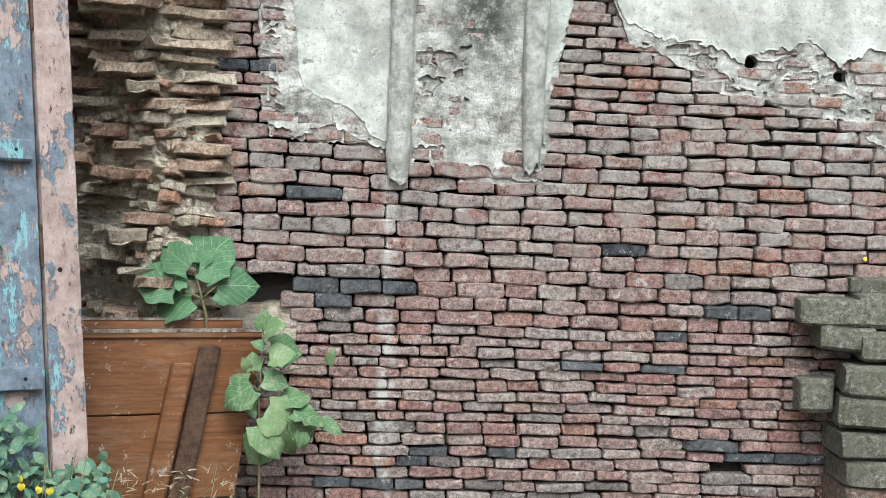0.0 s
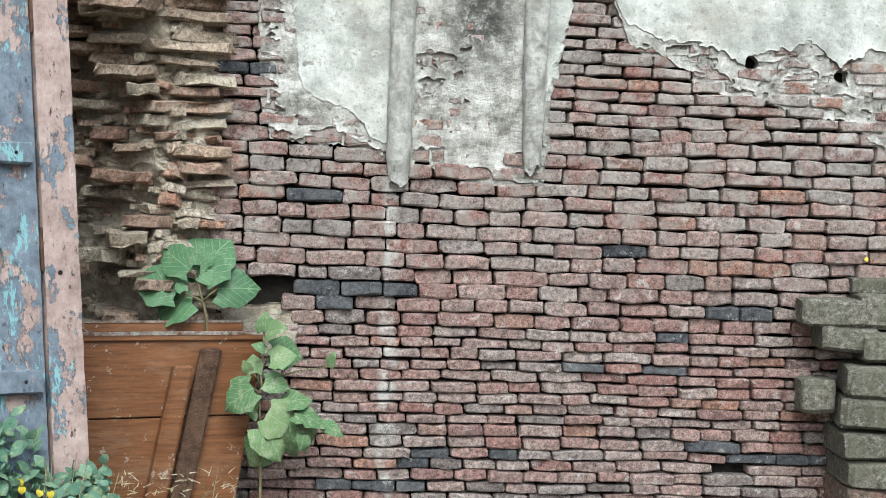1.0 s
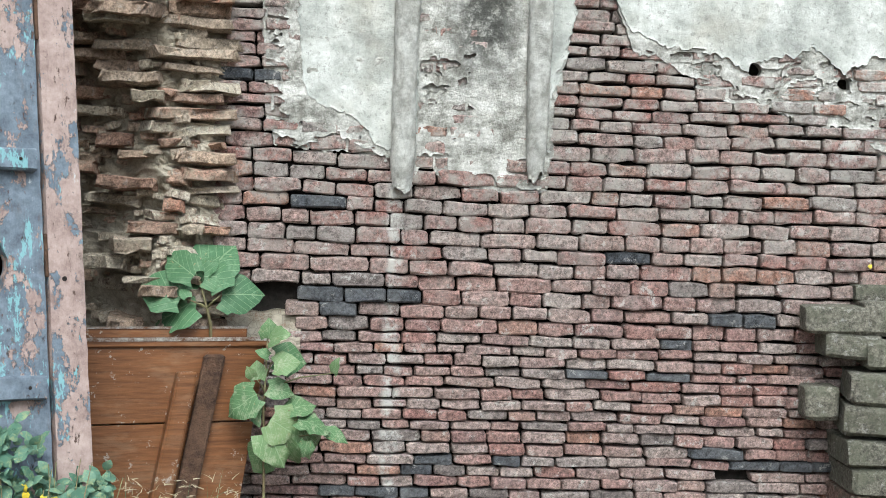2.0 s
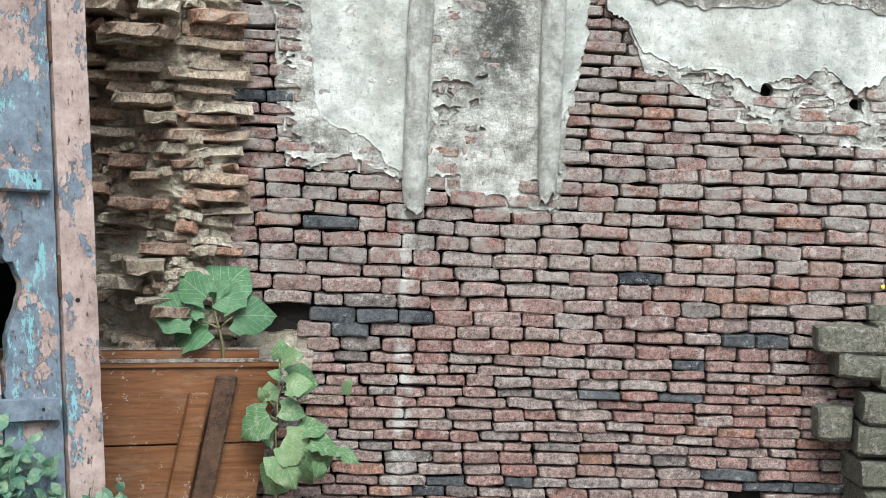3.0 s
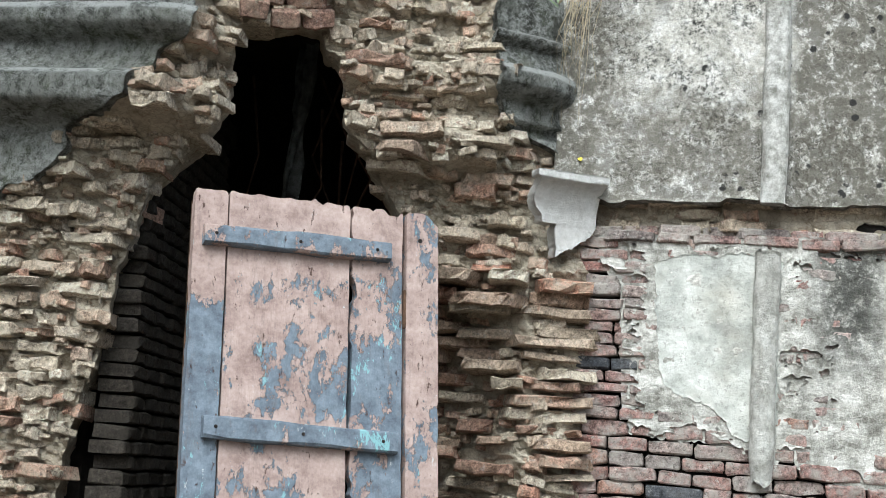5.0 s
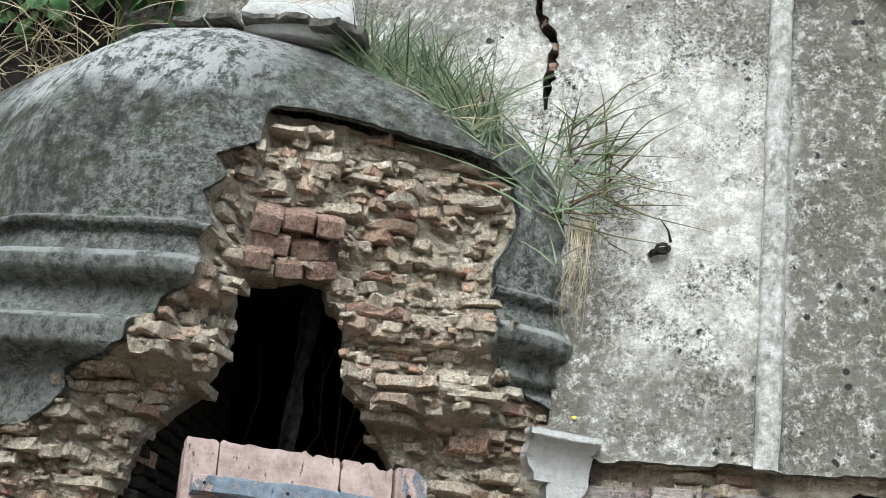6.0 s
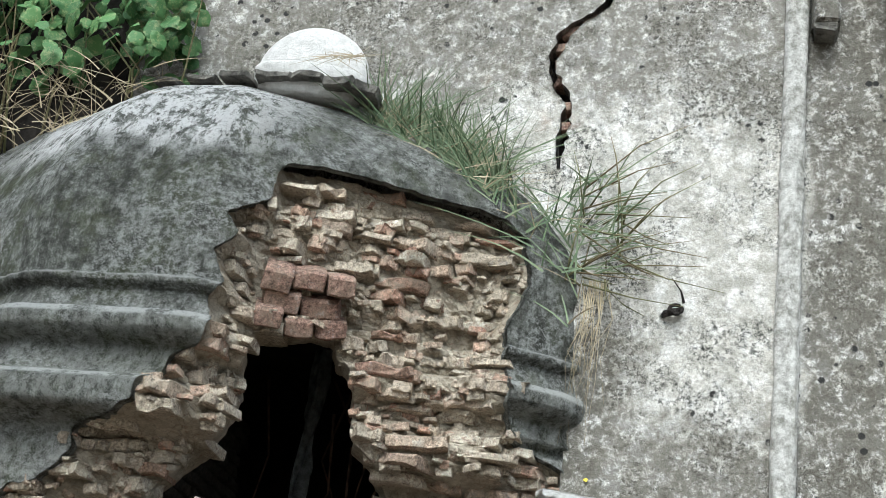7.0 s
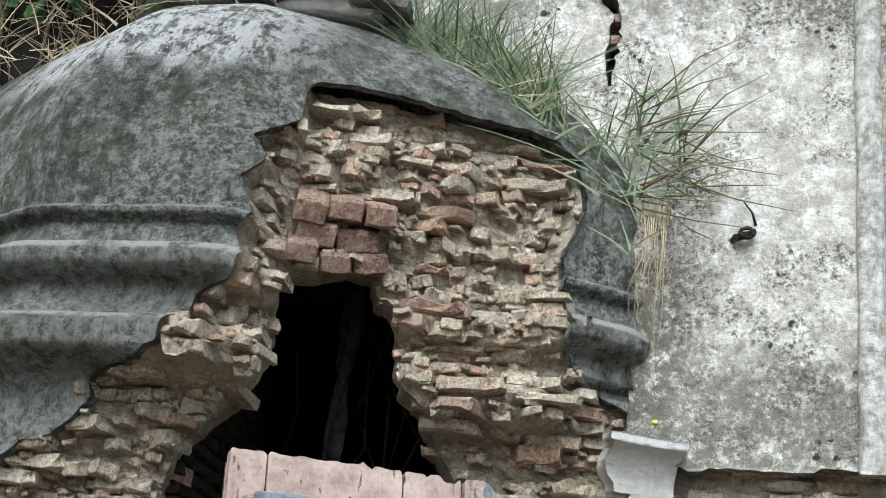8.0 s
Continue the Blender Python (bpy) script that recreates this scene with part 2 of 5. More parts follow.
def make_dome():
    k = Nodes("mossy_dome_plaster", 0.92)
    x, z = k.axis("X"), k.axis("Z")
    c = k.ramp(k.noise(20, 9, 0.85), [(0.40, (0.05, 0.053, 0.046)), (0.5, (0.155, 0.163, 0.146)), (0.59, (0.37, 0.385, 0.365))])
    drip = k.step(k.noise(22, 7, 0.75, (1, 1, 0.12), shift=5), 0.47, 0.56)
    c = k.mix(k.calc("MULTIPLY", drip, 0.5), c, (0.035, 0.037, 0.03))
    moss = k.step(k.noise(6, 6, 0.75, shift=9), 0.48, 0.64)
    c = k.mix(k.calc("MULTIPLY", moss, 0.55), c, (0.085, 0.10, 0.05))
    chalk = k.calc("MULTIPLY", k.step(k.noise(48, 9, 0.88, (1, 1, 1.2), shift=14), 0.495, 0.54), k.step(k.noise(4, 5, 0.7, shift=19), 0.46, 0.58))
    c = k.mix(k.calc("MULTIPLY", chalk, 0.65), c, (0.52, 0.54, 0.53))
    lime = k.calc("MULTIPLY", k.step(k.noise(14, 9, 0.85, (1.4, 1, 0.6), shift=3), 0.45, 0.52), k.step(k.calc("ADD", z, k.calc("MULTIPLY", k.noise(9, 5, 0.7, shift=33), 0.25)), 3.40, 3.53))
    lime = k.calc("MULTIPLY", lime, k.calc("ADD", 0.12, k.calc("MULTIPLY", k.step(k.calc("ABSOLUTE", k.calc("ADD", x, 1.98)), 0.6, 0.25), 0.88)))
    c = k.mix(k.calc("MULTIPLY", lime, 0.95), c, (0.84, 0.85, 0.85))
    worn = k.calc("MAXIMUM", k.step(k.calc("ABSOLUTE", k.calc("SUBTRACT", z, 2.768)), 0.020, 0.008), k.step(k.calc("ABSOLUTE", k.calc("SUBTRACT", z, 2.578)), 0.016, 0.005))
    worn = k.calc("MAXIMUM", worn, k.calc("MULTIPLY", k.step(k.calc("ABSOLUTE", k.calc("SUBTRACT", z, 2.883)), 0.010, 0.003), 0.6))
    worn = k.calc("MULTIPLY", worn, k.step(k.noise(9, 8, 0.75, shift=27), 0.43, 0.52))
    c = k.mix(k.calc("MULTIPLY", worn, 0.85), c, (0.62, 0.64, 0.63))
    pale = k.calc("MULTIPLY", k.step(k.noise(24, 9, 0.85, (1, 1, 0.6), shift=61), 0.44, 0.54), k.step(z, 2.86, 2.70))
    c = k.mix(k.calc("MULTIPLY", pale, 0.4), c, (0.50, 0.515, 0.49))
    grit = k.step(k.noise(120, 6, 0.85, shift=23), 0.53, 0.60)
    c = k.mix(k.calc("MULTIPLY", grit, 0.38), c, (0.03, 0.03, 0.026))
    h = k.calc("ADD", k.calc("ADD", k.noise(70, 9, 0.85), k.calc("MULTIPLY", k.noise(190, 5, 0.8), 0.7)), k.calc("MULTIPLY", k.noise(14, 5), 1.2))
    return k.done(c, h, 1.0, 0.024)


PLASTER, COAT, UPPER, DOME = make_plaster(), make_coat(), make_upper(), make_dome()


def make_paint(name, blue_share, teal_share=0.585, pink_above=None, scale=8.0):
    """Pink paint peeling off an older blue, with turquoise left in flakes and bare wood in the scars. pink_above: the height on the leaf over which the pink still holds."""
    k = Nodes(name, 0.72)
    k.pos = k.t.nodes.new("ShaderNodeTexCoord").outputs["Object"]
    z = k.axis("Z")
    pink = k.ramp(k.noise(14, 8, 0.78), [(0.36, (0.23, 0.165, 0.15)), (0.5, (0.35, 0.265, 0.24)), (0.64, (0.45, 0.355, 0.325))])
    blue = k.ramp(k.noise(22, 8, 0.78, shift=2), [(0.36, (0.085, 0.105, 0.135)), (0.64, (0.195, 0.24, 0.29))])
    peel = k.calc("ADD", k.calc("MULTIPLY", k.noise(scale, 9, 0.74, (1, 1, 0.62), shift=6), 0.74), k.calc("MULTIPLY", k.noise(30, 7, 0.75, (1, 1, 0.5), shift=3), 0.26))
    if pink_above is not None:
        peel = k.calc("SUBTRACT", peel, k.calc("MULTIPLY", k.step(z, pink_above - 0.08, pink_above + 0.05), 0.16))
    f = k.step(peel, blue_share, blue_share + 0.004)
    c = k.mix(f, pink, blue)
    lip = k.calc("MULTIPLY", k.step(k.calc("ABSOLUTE", k.calc("SUBTRACT", peel, blue_share - 0.003)), 0.005, 0.001), k.step(k.noise(18, 4), 0.42, 0.52))
    c = k.mix(k.calc("MULTIPLY", lip, 0.85), c, (0.075, 0.045, 0.037))
    teal = k.calc("MULTIPLY", k.step(k.noise(13, 9, 0.78, (1, 1, 0.4), shift=15), teal_share, teal_share + 0.02), f)
    c = k.mix(k.calc("MULTIPLY", teal, 0.8), c, (0.22, 0.44, 0.47))
    flake = k.step(k.noise(34, 8, 0.8, (1, 1, 0.5), shift=41), 0.63, 0.66)
    c = k.mix(k.calc("MULTIPLY", flake, 0.75), c, (0.52, 0.55, 0.55))
    dirt = k.step(k.noise(40, 8, 0.8, (1, 1, 0.25), shift=52), 0.54, 0.66)
    c = k.mix(k.calc("MULTIPLY", dirt, 0.35), c, (0.13, 0.105, 0.095))
    wood = k.step(k.noise(44, 7, 0.78, (1, 1, 0.4), shift=31), 0.62, 0.64)
    c = k.mix(k.calc("MULTIPLY", wood, 0.9), c, (0.09, 0.05, 0.04))
    h = k.calc("SUBTRACT", k.calc("MULTIPLY", k.noise(80, 6, 0.75, (1, 1, 0.15)), 0.4), k.calc("ADD", k.calc("MULTIPLY", f, 0.6), k.calc("MULTIPLY", wood, 0.5)))
    return k.done(c, h, 1.0, 0.006)


PAINT = make_paint("peeling_paint", 0.527, pink_above=-0.17)
EDGE_PAINT = make_paint("peeling_paint_of_the_edge_plank", 0.42, 0.56, pink_above=-0.30, scale=6)
SIDE_PAINT = make_paint("peeling_paint_of_the_side_plank", 0.455, 0.55, pink_above=-0.16)
TOP_PAINT = make_paint("peeling_grey_blue_paint", 0.475, 0.60, scale=16)
BLUE_PAINT, PINK_PAINT = make_paint("peeling_blue_paint", 0.42, 0.60), make_paint("peeling_pink_paint", 0.548, 0.55)


def make_varnish():
    k = Nodes("worn_varnished_wood", 0.36)
    grain = k.noise(7, 8, 0.65, (1.2, 1.2, 14))
    c = k.ramp(grain, [(0.25, (0.07, 0.03, 0.015)), (0.5, (0.145, 0.062, 0.026)), (0.75, (0.22, 0.10, 0.043))])
    c = k.mix(k.calc("MULTIPLY", k.step(k.noise(5, 6, 0.7, (1, 1, 3), shift=5), 0.50, 0.64), 0.35), c, (0.24, 0.15, 0.09))
    c = k.mix(k.calc("MULTIPLY", k.step(k.noise(26, 6, 0.75, shift=8), 0.61, 0.65), 0.7), c, (0.36, 0.335, 0.30))
    return k.done(c, grain, 0.25, 0.004)


def make_leaf(name, a, b, spots=(0.30, 0.33, 0.16), veined=False):
    k = Nodes(name, 0.55)
    c = k.mix(k.chance(), a, b)
    c = k.mix(k.calc("MULTIPLY", k.step(k.noise(38, 8, 0.8), 0.48, 0.64), 0.6), c, spots)
    c = k.mix(k.calc("MULTIPLY", k.step(k.noise(60, 6, 0.75, shift=5), 0.62, 0.66), 0.7), c, (0.30, 0.24, 0.13))
    h = k.noise(120, 4)
    if veined:
        k.pos = k.t.nodes.new("ShaderNodeTexCoord").outputs["Object"]
        x, y = k.axis("X"), k.calc("ABSOLUTE", k.axis("Y"))
        rib = k.calc("ABSOLUTE", k.calc("SUBTRACT", k.calc("FRACT", k.calc("SUBTRACT", k.calc("MULTIPLY", x, 5.0), k.calc("MULTIPLY", y, 5.5))), 0.5))
        vein = k.calc("MAXIMUM", k.step(rib, 0.06, 0.02), k.step(y, 0.022, 0.008))
        c = k.mix(k.calc("MULTIPLY", vein, 0.45), c, (0.30, 0.40, 0.24))
        h = k.calc("SUBTRACT", h, k.calc("MULTIPLY", vein, 0.8))
    return k.done(c, h, 0.5, 0.003)


VARNISH = make_varnish()
OLD_WOOD = make_mortar("bare_old_wood", (0.17, 0.10, 0.065), (0.06, 0.036, 0.026), 18)
LEAF = make_leaf("green_leaf", (0.045, 0.115, 0.055), (0.085, 0.18, 0.085), (0.16, 0.26, 0.15), True)
PALE_LEAF = make_leaf("pale_leaf", (0.06, 0.14, 0.06), (0.18, 0.26, 0.12), (0.34, 0.37, 0.25), True)
BUSH_LEAF = make_leaf("bush_leaf", (0.035, 0.105, 0.035), (0.09, 0.20, 0.07))
BLUE_LEAF = make_leaf("weed_leaf", (0.06, 0.14, 0.095), (0.12, 0.22, 0.155))
GRASS = make_leaf("grass_blade", (0.06, 0.11, 0.055), (0.17, 0.22, 0.13), (0.24, 0.25, 0.15))
STRAW = make_leaf("dry_straw", (0.30, 0.25, 0.16), (0.42, 0.36, 0.25), (0.2, 0.16, 0.1))
STEM = make_leaf("plant_stem", (0.12, 0.13, 0.06), (0.16, 0.12, 0.07))
YELLOW = make_leaf("yellow_petal", (0.65, 0.50, 0.04), (0.60, 0.55, 0.08), (0.5, 0.4, 0.05))
IRON = make_mortar("rusty_iron", (0.06, 0.05, 0.045), (0.02, 0.018, 0.017), 60)
EARTH = make_mortar("bare_earth", (0.17, 0.135, 0.095), (0.075, 0.06, 0.045), 3)
LIME = make_mortar("bright_limewash", (0.86, 0.86, 0.85), (0.66, 0.66, 0.64), 30)
WHITE_SHAFT = make_mortar("patchy_limewash", (0.86, 0.86, 0.83), (0.30, 0.295, 0.26), 30)
SHAFT_PLASTER = make_mortar("crumbling_plaster", (0.76, 0.76, 0.72), (0.36, 0.355, 0.32), 24)


# ---------------------------------------------------------------- mesh helpers
rng = np.random.default_rng(5)


def mesh_ob(name, verts, faces, material, parent=None, label="", smooth=False):
    me = bpy.data.meshes.new(name)
    me.from_pydata([tuple(v) for v in verts], [], [tuple(f) for f in faces])
    me.materials.append(material)
    if smooth:
        me.polygons.foreach_set("use_smooth", [True] * len(me.polygons))
    me.update()
    ob = new(name, me)
    ob.parent = parent
    return tagged(ob, label)


def part(name, bm, material, parent=None, label="", smooth=False):
    me = bpy.data.meshes.new(name)
    bm.normal_update()
    bm.to_mesh(me)
    bm.free()
    me.materials.append(material)
    if smooth:
        me.polygons.foreach_set("use_smooth", [True] * len(me.polygons))
    ob = new(name, me)
    ob.parent = parent
    return tagged(ob, label)


def thing(name, label, category, kind="", group="", at=(0, 0, 0)):
    ob = new(name)
    ob.location = at
    ob.empty_display_size = 0.05
    return tagged(ob, label, category, group, kind)


def add_box(bm, lo, hi, bevel=0.0, m=None, wear=0.0):
    lo, hi = Vector(lo), Vector(hi)
    made = bmesh.ops.create_cube(bm, size=1.0, matrix=Matrix.Translation((lo + hi) / 2) @ Matrix.Diagonal((*(hi - lo), 1)))["verts"]
    if bevel:
        edges = list({e for v in made for e in v.link_edges})
        out = bmesh.ops.bevel(bm, geom=edges, offset=bevel, segments=1, affect="EDGES", profile=0.6)
        made = list({v for f in out["faces"] for v in f.verts} | {v for v in made if v.is_valid})
    for v in made:
        if wear:
            v.co += Vector(rng.normal(0, wear, 3))
        if m is not None:
            v.co = m @ v.co
    return made


def field(x, y, seed=0, octaves=4, gain=0.55):
    """Value noise from -1 to 1 over arrays of x and y, with a cell of one unit."""
    x, y = np.broadcast_arrays(np.asarray(x, float), np.asarray(y, float))
    total, amp, norm = np.zeros(x.shape), 1.0, 0.0
    for o in range(octaves):
        px, py = x * 2**o + 17.3 * o, y * 2**o + 9.1 * o
        ix, iy = np.floor(px), np.floor(py)
        fx, fy = px - ix, py - iy
        fx, fy = fx * fx * (3 - 2 * fx), fy * fy * (3 - 2 * fy)

        def corner(a, b):
            h = np.sin(a * 127.1 + b * 311.7 + seed * 74.7) * 43758.5453
            return (h - np.floor(h)) * 2 - 1

        low = corner(ix, iy) * (1 - fx) + corner(ix + 1, iy) * fx
        high = corner(ix, iy + 1) * (1 - fx) + corner(ix + 1, iy + 1) * fx
        total += amp * (low * (1 - fy) + high * fy)
        norm += amp
        amp *= gain
    return total / norm


def sheet(name, u, v, front, back, keep, material, parent=None, label="", smooth=True, ease=2):
    """A skin over the grid u by v where keep(u, v) holds, with edges of real thickness. front and back give the places."""
    uu, vv = np.meshgrid(u, v, indexing="ij")
    du, dv = u[1] - u[0], v[1] - v[0]
    ju = uu + du * 0.42 * field(uu / du * 0.61, vv / dv * 0.61, 3, 1)
    jv = vv + dv * 0.42 * field(uu / du * 0.57, vv / dv * 0.57, 8, 1)
    cu, cv = (uu[:-1, :-1] + uu[1:, 1:]) / 2, (vv[:-1, :-1] + vv[1:, 1:]) / 2
    on = keep(cu, cv)
    n, m = uu.shape
    ids = np.arange(n * m).reshape(n, m)
    total = n * m
    ii, jj = np.nonzero(on)
    faces = np.stack([ids[ii, jj], ids[ii + 1, jj], ids[ii + 1, jj + 1], ids[ii, jj + 1]], 1).tolist()
    rims = []
    pad = np.zeros((n + 1, m + 1), bool)
    pad[1:-1, 1:-1] = on
    for di, dj, a, b in ((-1, 0, (0, 1), (0, 0)), (1, 0, (1, 0), (1, 1)), (0, -1, (0, 0), (1, 0)), (0, 1, (1, 1), (0, 1))):
        edge = on & ~pad[1 + di : n + di, 1 + dj : m + dj]
        ei, ej = np.nonzero(edge)
        p, q = ids[ei + a[0], ej + a[1]], ids[ei + b[0], ej + b[1]]
        rims.append(np.stack([p, q], 1))
        faces += np.stack([p, q, q + total, p + total], 1).tolist()
    rim = np.concatenate(rims)
    flat = np.stack([ju.ravel(), jv.ravel()], 1)
    for _ in range(ease):  # ease the steps of the broken outline
        total_near, near_sum = np.zeros(n * m), np.zeros((n * m, 2))
        for a, b in ((0, 1), (1, 0)):
            np.add.at(near_sum, rim[:, a], flat[rim[:, b]])
            np.add.at(total_near, rim[:, a], 1)
        has = total_near > 0
        flat[has] = 0.4 * flat[has] + 0.6 * near_sum[has] / total_near[has][:, None]
    ju, jv = flat[:, 0].reshape(n, m), flat[:, 1].reshape(n, m)
    verts = np.concatenate([front(ju, jv).reshape(-1, 3), back(ju, jv).reshape(-1, 3)])
    used = np.zeros(len(verts), bool)
    fa = np.array(faces)
    used[fa.ravel()] = True
    remap = np.cumsum(used) - 1
    return mesh_ob(name, verts[used], remap[fa], material, parent, label, smooth)


def brick_mesh(name, material, wear=0.05, jag=0.0):
    """A brick one unit in size, its face at y = -0.5: rubbed round when jag is 0, else broken off along its face."""
    if jag:
        stations = (-0.5, -0.44, -0.15, 0.18, 0.45, 0.5)
        ring = ((0.5, -0.5), (-0.42, -0.5), (-0.5, -0.36), (-0.5, 0.36), (-0.42, 0.5), (0.5, 0.5))
    else:
        stations = (-0.5, -0.475, -0.41, -0.02, 0.41, 0.475, 0.5)
        ring = ((0.5, -0.5), (-0.41, -0.5), (-0.475, -0.44), (-0.5, -0.34), (-0.5, 0.34), (-0.475, 0.44), (-0.41, 0.5), (0.5, 0.5))
    k = len(ring)
    verts, faces = [], []
    lean, bow = rng.normal(0, wear * 0.5), rng.normal(0, wear * (0.8 if not jag else 0.2))
    for n, x in enumerate(stations):
        end = n in (0, len(stations) - 1)
        push = rng.normal(0, jag)
        up, down = rng.normal(0, wear * 0.7), rng.normal(0, wear * 0.7)
        for y, z in ring:
            if end:
                y, z = (y + (0.09 if not jag else 0.05) if y < 0 else y), z * (0.66 if not jag else 0.9)
            elif not jag and abs(x) > 0.45:
                z *= 0.89
            if y < 0:
                y += push + rng.normal(0, jag * 0.3 + wear * 0.2)
            verts.append((x + rng.normal(0, wear * 0.15 + jag * 0.2) + lean * z * 0.6, y, z + (up if z > 0 else down) + bow * (x * x - 0.1) + rng.normal(0, wear * 0.3)))
    for n in range(len(stations) - 1):
        for i in range(k):
            a, b = n * k + i, n * k + (i + 1) % k
            faces.append((a, b, b + k, a + k))
    faces.append(tuple(range(k - 1, -1, -1)))
    last = k * (len(stations) - 1)
    faces.append(tuple(range(last, last + k)))
    me = bpy.data.meshes.new(name)
    me.from_pydata(verts, [], faces)
    me.materials.append(material)
    bm = bmesh.new()
    bm.from_mesh(me)
    bmesh.ops.recalc_face_normals(bm, faces=bm.faces[:])
    bm.to_mesh(me)
    bm.free()
    return me


def join_bricks(name, meshes, places, material, parent, label=""):
    """Many bricks of the given meshes in one mesh."""
    verts, faces, count = [], [], 0
    data = [(np.array([v.co[:] for v in me.vertices]), [list(p.vertices) for p in me.polygons]) for me in meshes]
    for n, m in places:
        co, fs = data[n % len(data)]
        mm = np.array(m)
        verts.append(co @ mm[:3, :3].T + mm[:3, 3])
        faces += [[i + count for i in f] for f in fs]
        count += len(co)
    return tagged(mesh_ob(name, np.concatenate(verts), faces, material, parent, label), kind="stuff")


def place_bricks(meshes, places, parent, name="brick"):
    for n, m in places:
        ob = new(name, meshes[n % len(meshes)])
        ob.parent = parent
        ob.matrix_local = m


# ---------------------------------------------------------------- ground
gx, gy = np.linspace(-60, 60, 121), np.linspace(-80, 40, 121)


def ground_at(u, v):
    near = np.exp(-((u / 6) ** 2 + ((v + 1) / 5) ** 2))
    return np.stack([u, v, 0.05 * field(u, v, 2) * near + 0.10 * field(u / 9, v / 9, 4) * (1 - near) - 0.02], -1)


tagged(sheet("ground", gx, gy, ground_at, ground_at, lambda u, v: u < 99, EARTH), "bare trodden earth in front of the ruin", kind="structure")

# ---------------------------------------------------------------- the brick wall
WALL_L, WALL_R, LEDGE = -0.50, 2.4, 2.45
wall = thing("wall_east", "weathered thin-brick wall with peeling plaster above", "wall", "structure")
bm = bmesh.new()
add_box(bm, (WALL_L, 0.045, -0.1), (WALL_R, 0.45, LEDGE + 0.02))
part("mortar_core", bm, MORTAR, wall, "dark mortar between the bricks")

# Edges of the fine plaster and of the coarser coat below it, as heights over x.
FINE = ((-0.33, 9), (-0.318, 2.2), (-0.288, 1.895), (-0.213, 1.85), (-0.146, 1.828), (-0.104, 1.805), (-0.085, 1.757), (-0.03, 1.743), (0.0, 1.70), (0.035, 1.75), (0.05, 9),
        (0.41, 9), (0.415, 1.70), (0.428, 1.93), (0.465, 2.016), (0.490, 2.13), (0.505, 9), (0.53, 9), (0.54, 2.30), (0.545, 2.233), (0.62, 2.188), (0.627, 2.163), (0.654, 2.115), (0.723, 2.085),
        (0.808, 2.064), (0.91, 2.061), (1.015, 2.0), (1.08, 2.05), (1.148, 2.063), (1.216, 2.083), (1.306, 2.004), (1.389, 2.066), (2.4, 2.05))
COATED = ((-0.5, 9), (-0.485, 2.25), (-0.42, 2.2), (-0.40, 1.84), (-0.37, 1.76), (-0.2, 1.74), (-0.04, 1.71), (-0.02, 1.645), (0.03, 1.64), (0.06, 1.70), (0.12, 1.66), (0.174, 1.645), (0.43, 1.645),
          (0.44, 1.93), (0.47, 2.02), (0.505, 9), (0.6, 9), (0.62, 2.17), (0.656, 2.07), (0.81, 2.0), (1.0, 1.93), (1.16, 1.87), (1.33, 1.85), (1.45, 1.78), (2.4, 1.75))
# Bed joints of the wall, from the lowest course that was laid by the same hand up to the plaster.
COURSES = (0.723, 0.755, 0.789, 0.821, 0.852, 0.887, 0.924, 0.951, 0.983, 1.014, 1.049, 1.081, 1.11, 1.145, 1.175, 1.209, 1.252, 1.294, 1.339, 1.383, 1.429, 1.469, 1.516, 1.561, 1.604, 1.646, 1.689,
           1.732, 1.778, 1.818, 1.854, 1.887, 1.922, 1.96, 1.996, 2.034, 2.067, 2.103, 2.137, 2.174)


def edge_of(table, x):
    return np.interp(x, [p[0] for p in table], [p[1] for p in table])


def putlog(u, v):
    return (np.hypot(u - 1.031, (v - 2.016) * 1.1) < 0.022) | (np.hypot(u - 1.307, v - 1.987) < 0.020)


def fine_kept(u, v):
    ragged = 0.036 * field(u * 20, v * 20, 21, 5, 0.85)
    top = np.where(u > 0.60, LEDGE, 2.262 + 0.035 * field(u * 8, v * 0, 4))
    return (v > edge_of(FINE, u + ragged * 0.6) + ragged) & (v < top) & ~putlog(u, v)


def coat_kept(u, v):
    ragged = 0.045 * field(u * 16, v * 16, 31, 5, 0.7)
    thin = np.where((u > 0.04) & (u < 0.2) & (v < 2.1), 0.30, 0.7)
    thin = np.where((u > 0.04) & (u < 0.43), np.minimum(thin, np.interp(v, (1.66, 1.85), (0.0, 0.7))), thin)
    thin = np.where((u > 0.60) & (v < 2.06), 0.08, thin)
    thin = np.where(u < 0.03, np.minimum(thin, np.minimum(np.interp(v, (1.74, 1.90), (-0.02, 0.7)), np.interp(u, (-0.45, -0.36, -0.29), (-0.12, 0.02, 0.7)))), thin)
    thin = np.where((u < 0.58) & (v > 2.2), np.minimum(thin, np.interp(v, (2.2, 2.27), (0.5, 0.0))), thin)
    bare = field(u * 11, v * 21, 37, 5, 0.75) > thin
    return (v > edge_of(COATED, u + ragged * 0.5) + ragged) & ~bare & (v < np.where(u > 0.60, LEDGE, 2.315 + 0.03 * field(u * 9, v * 0, 14))) & ~putlog(u, v)


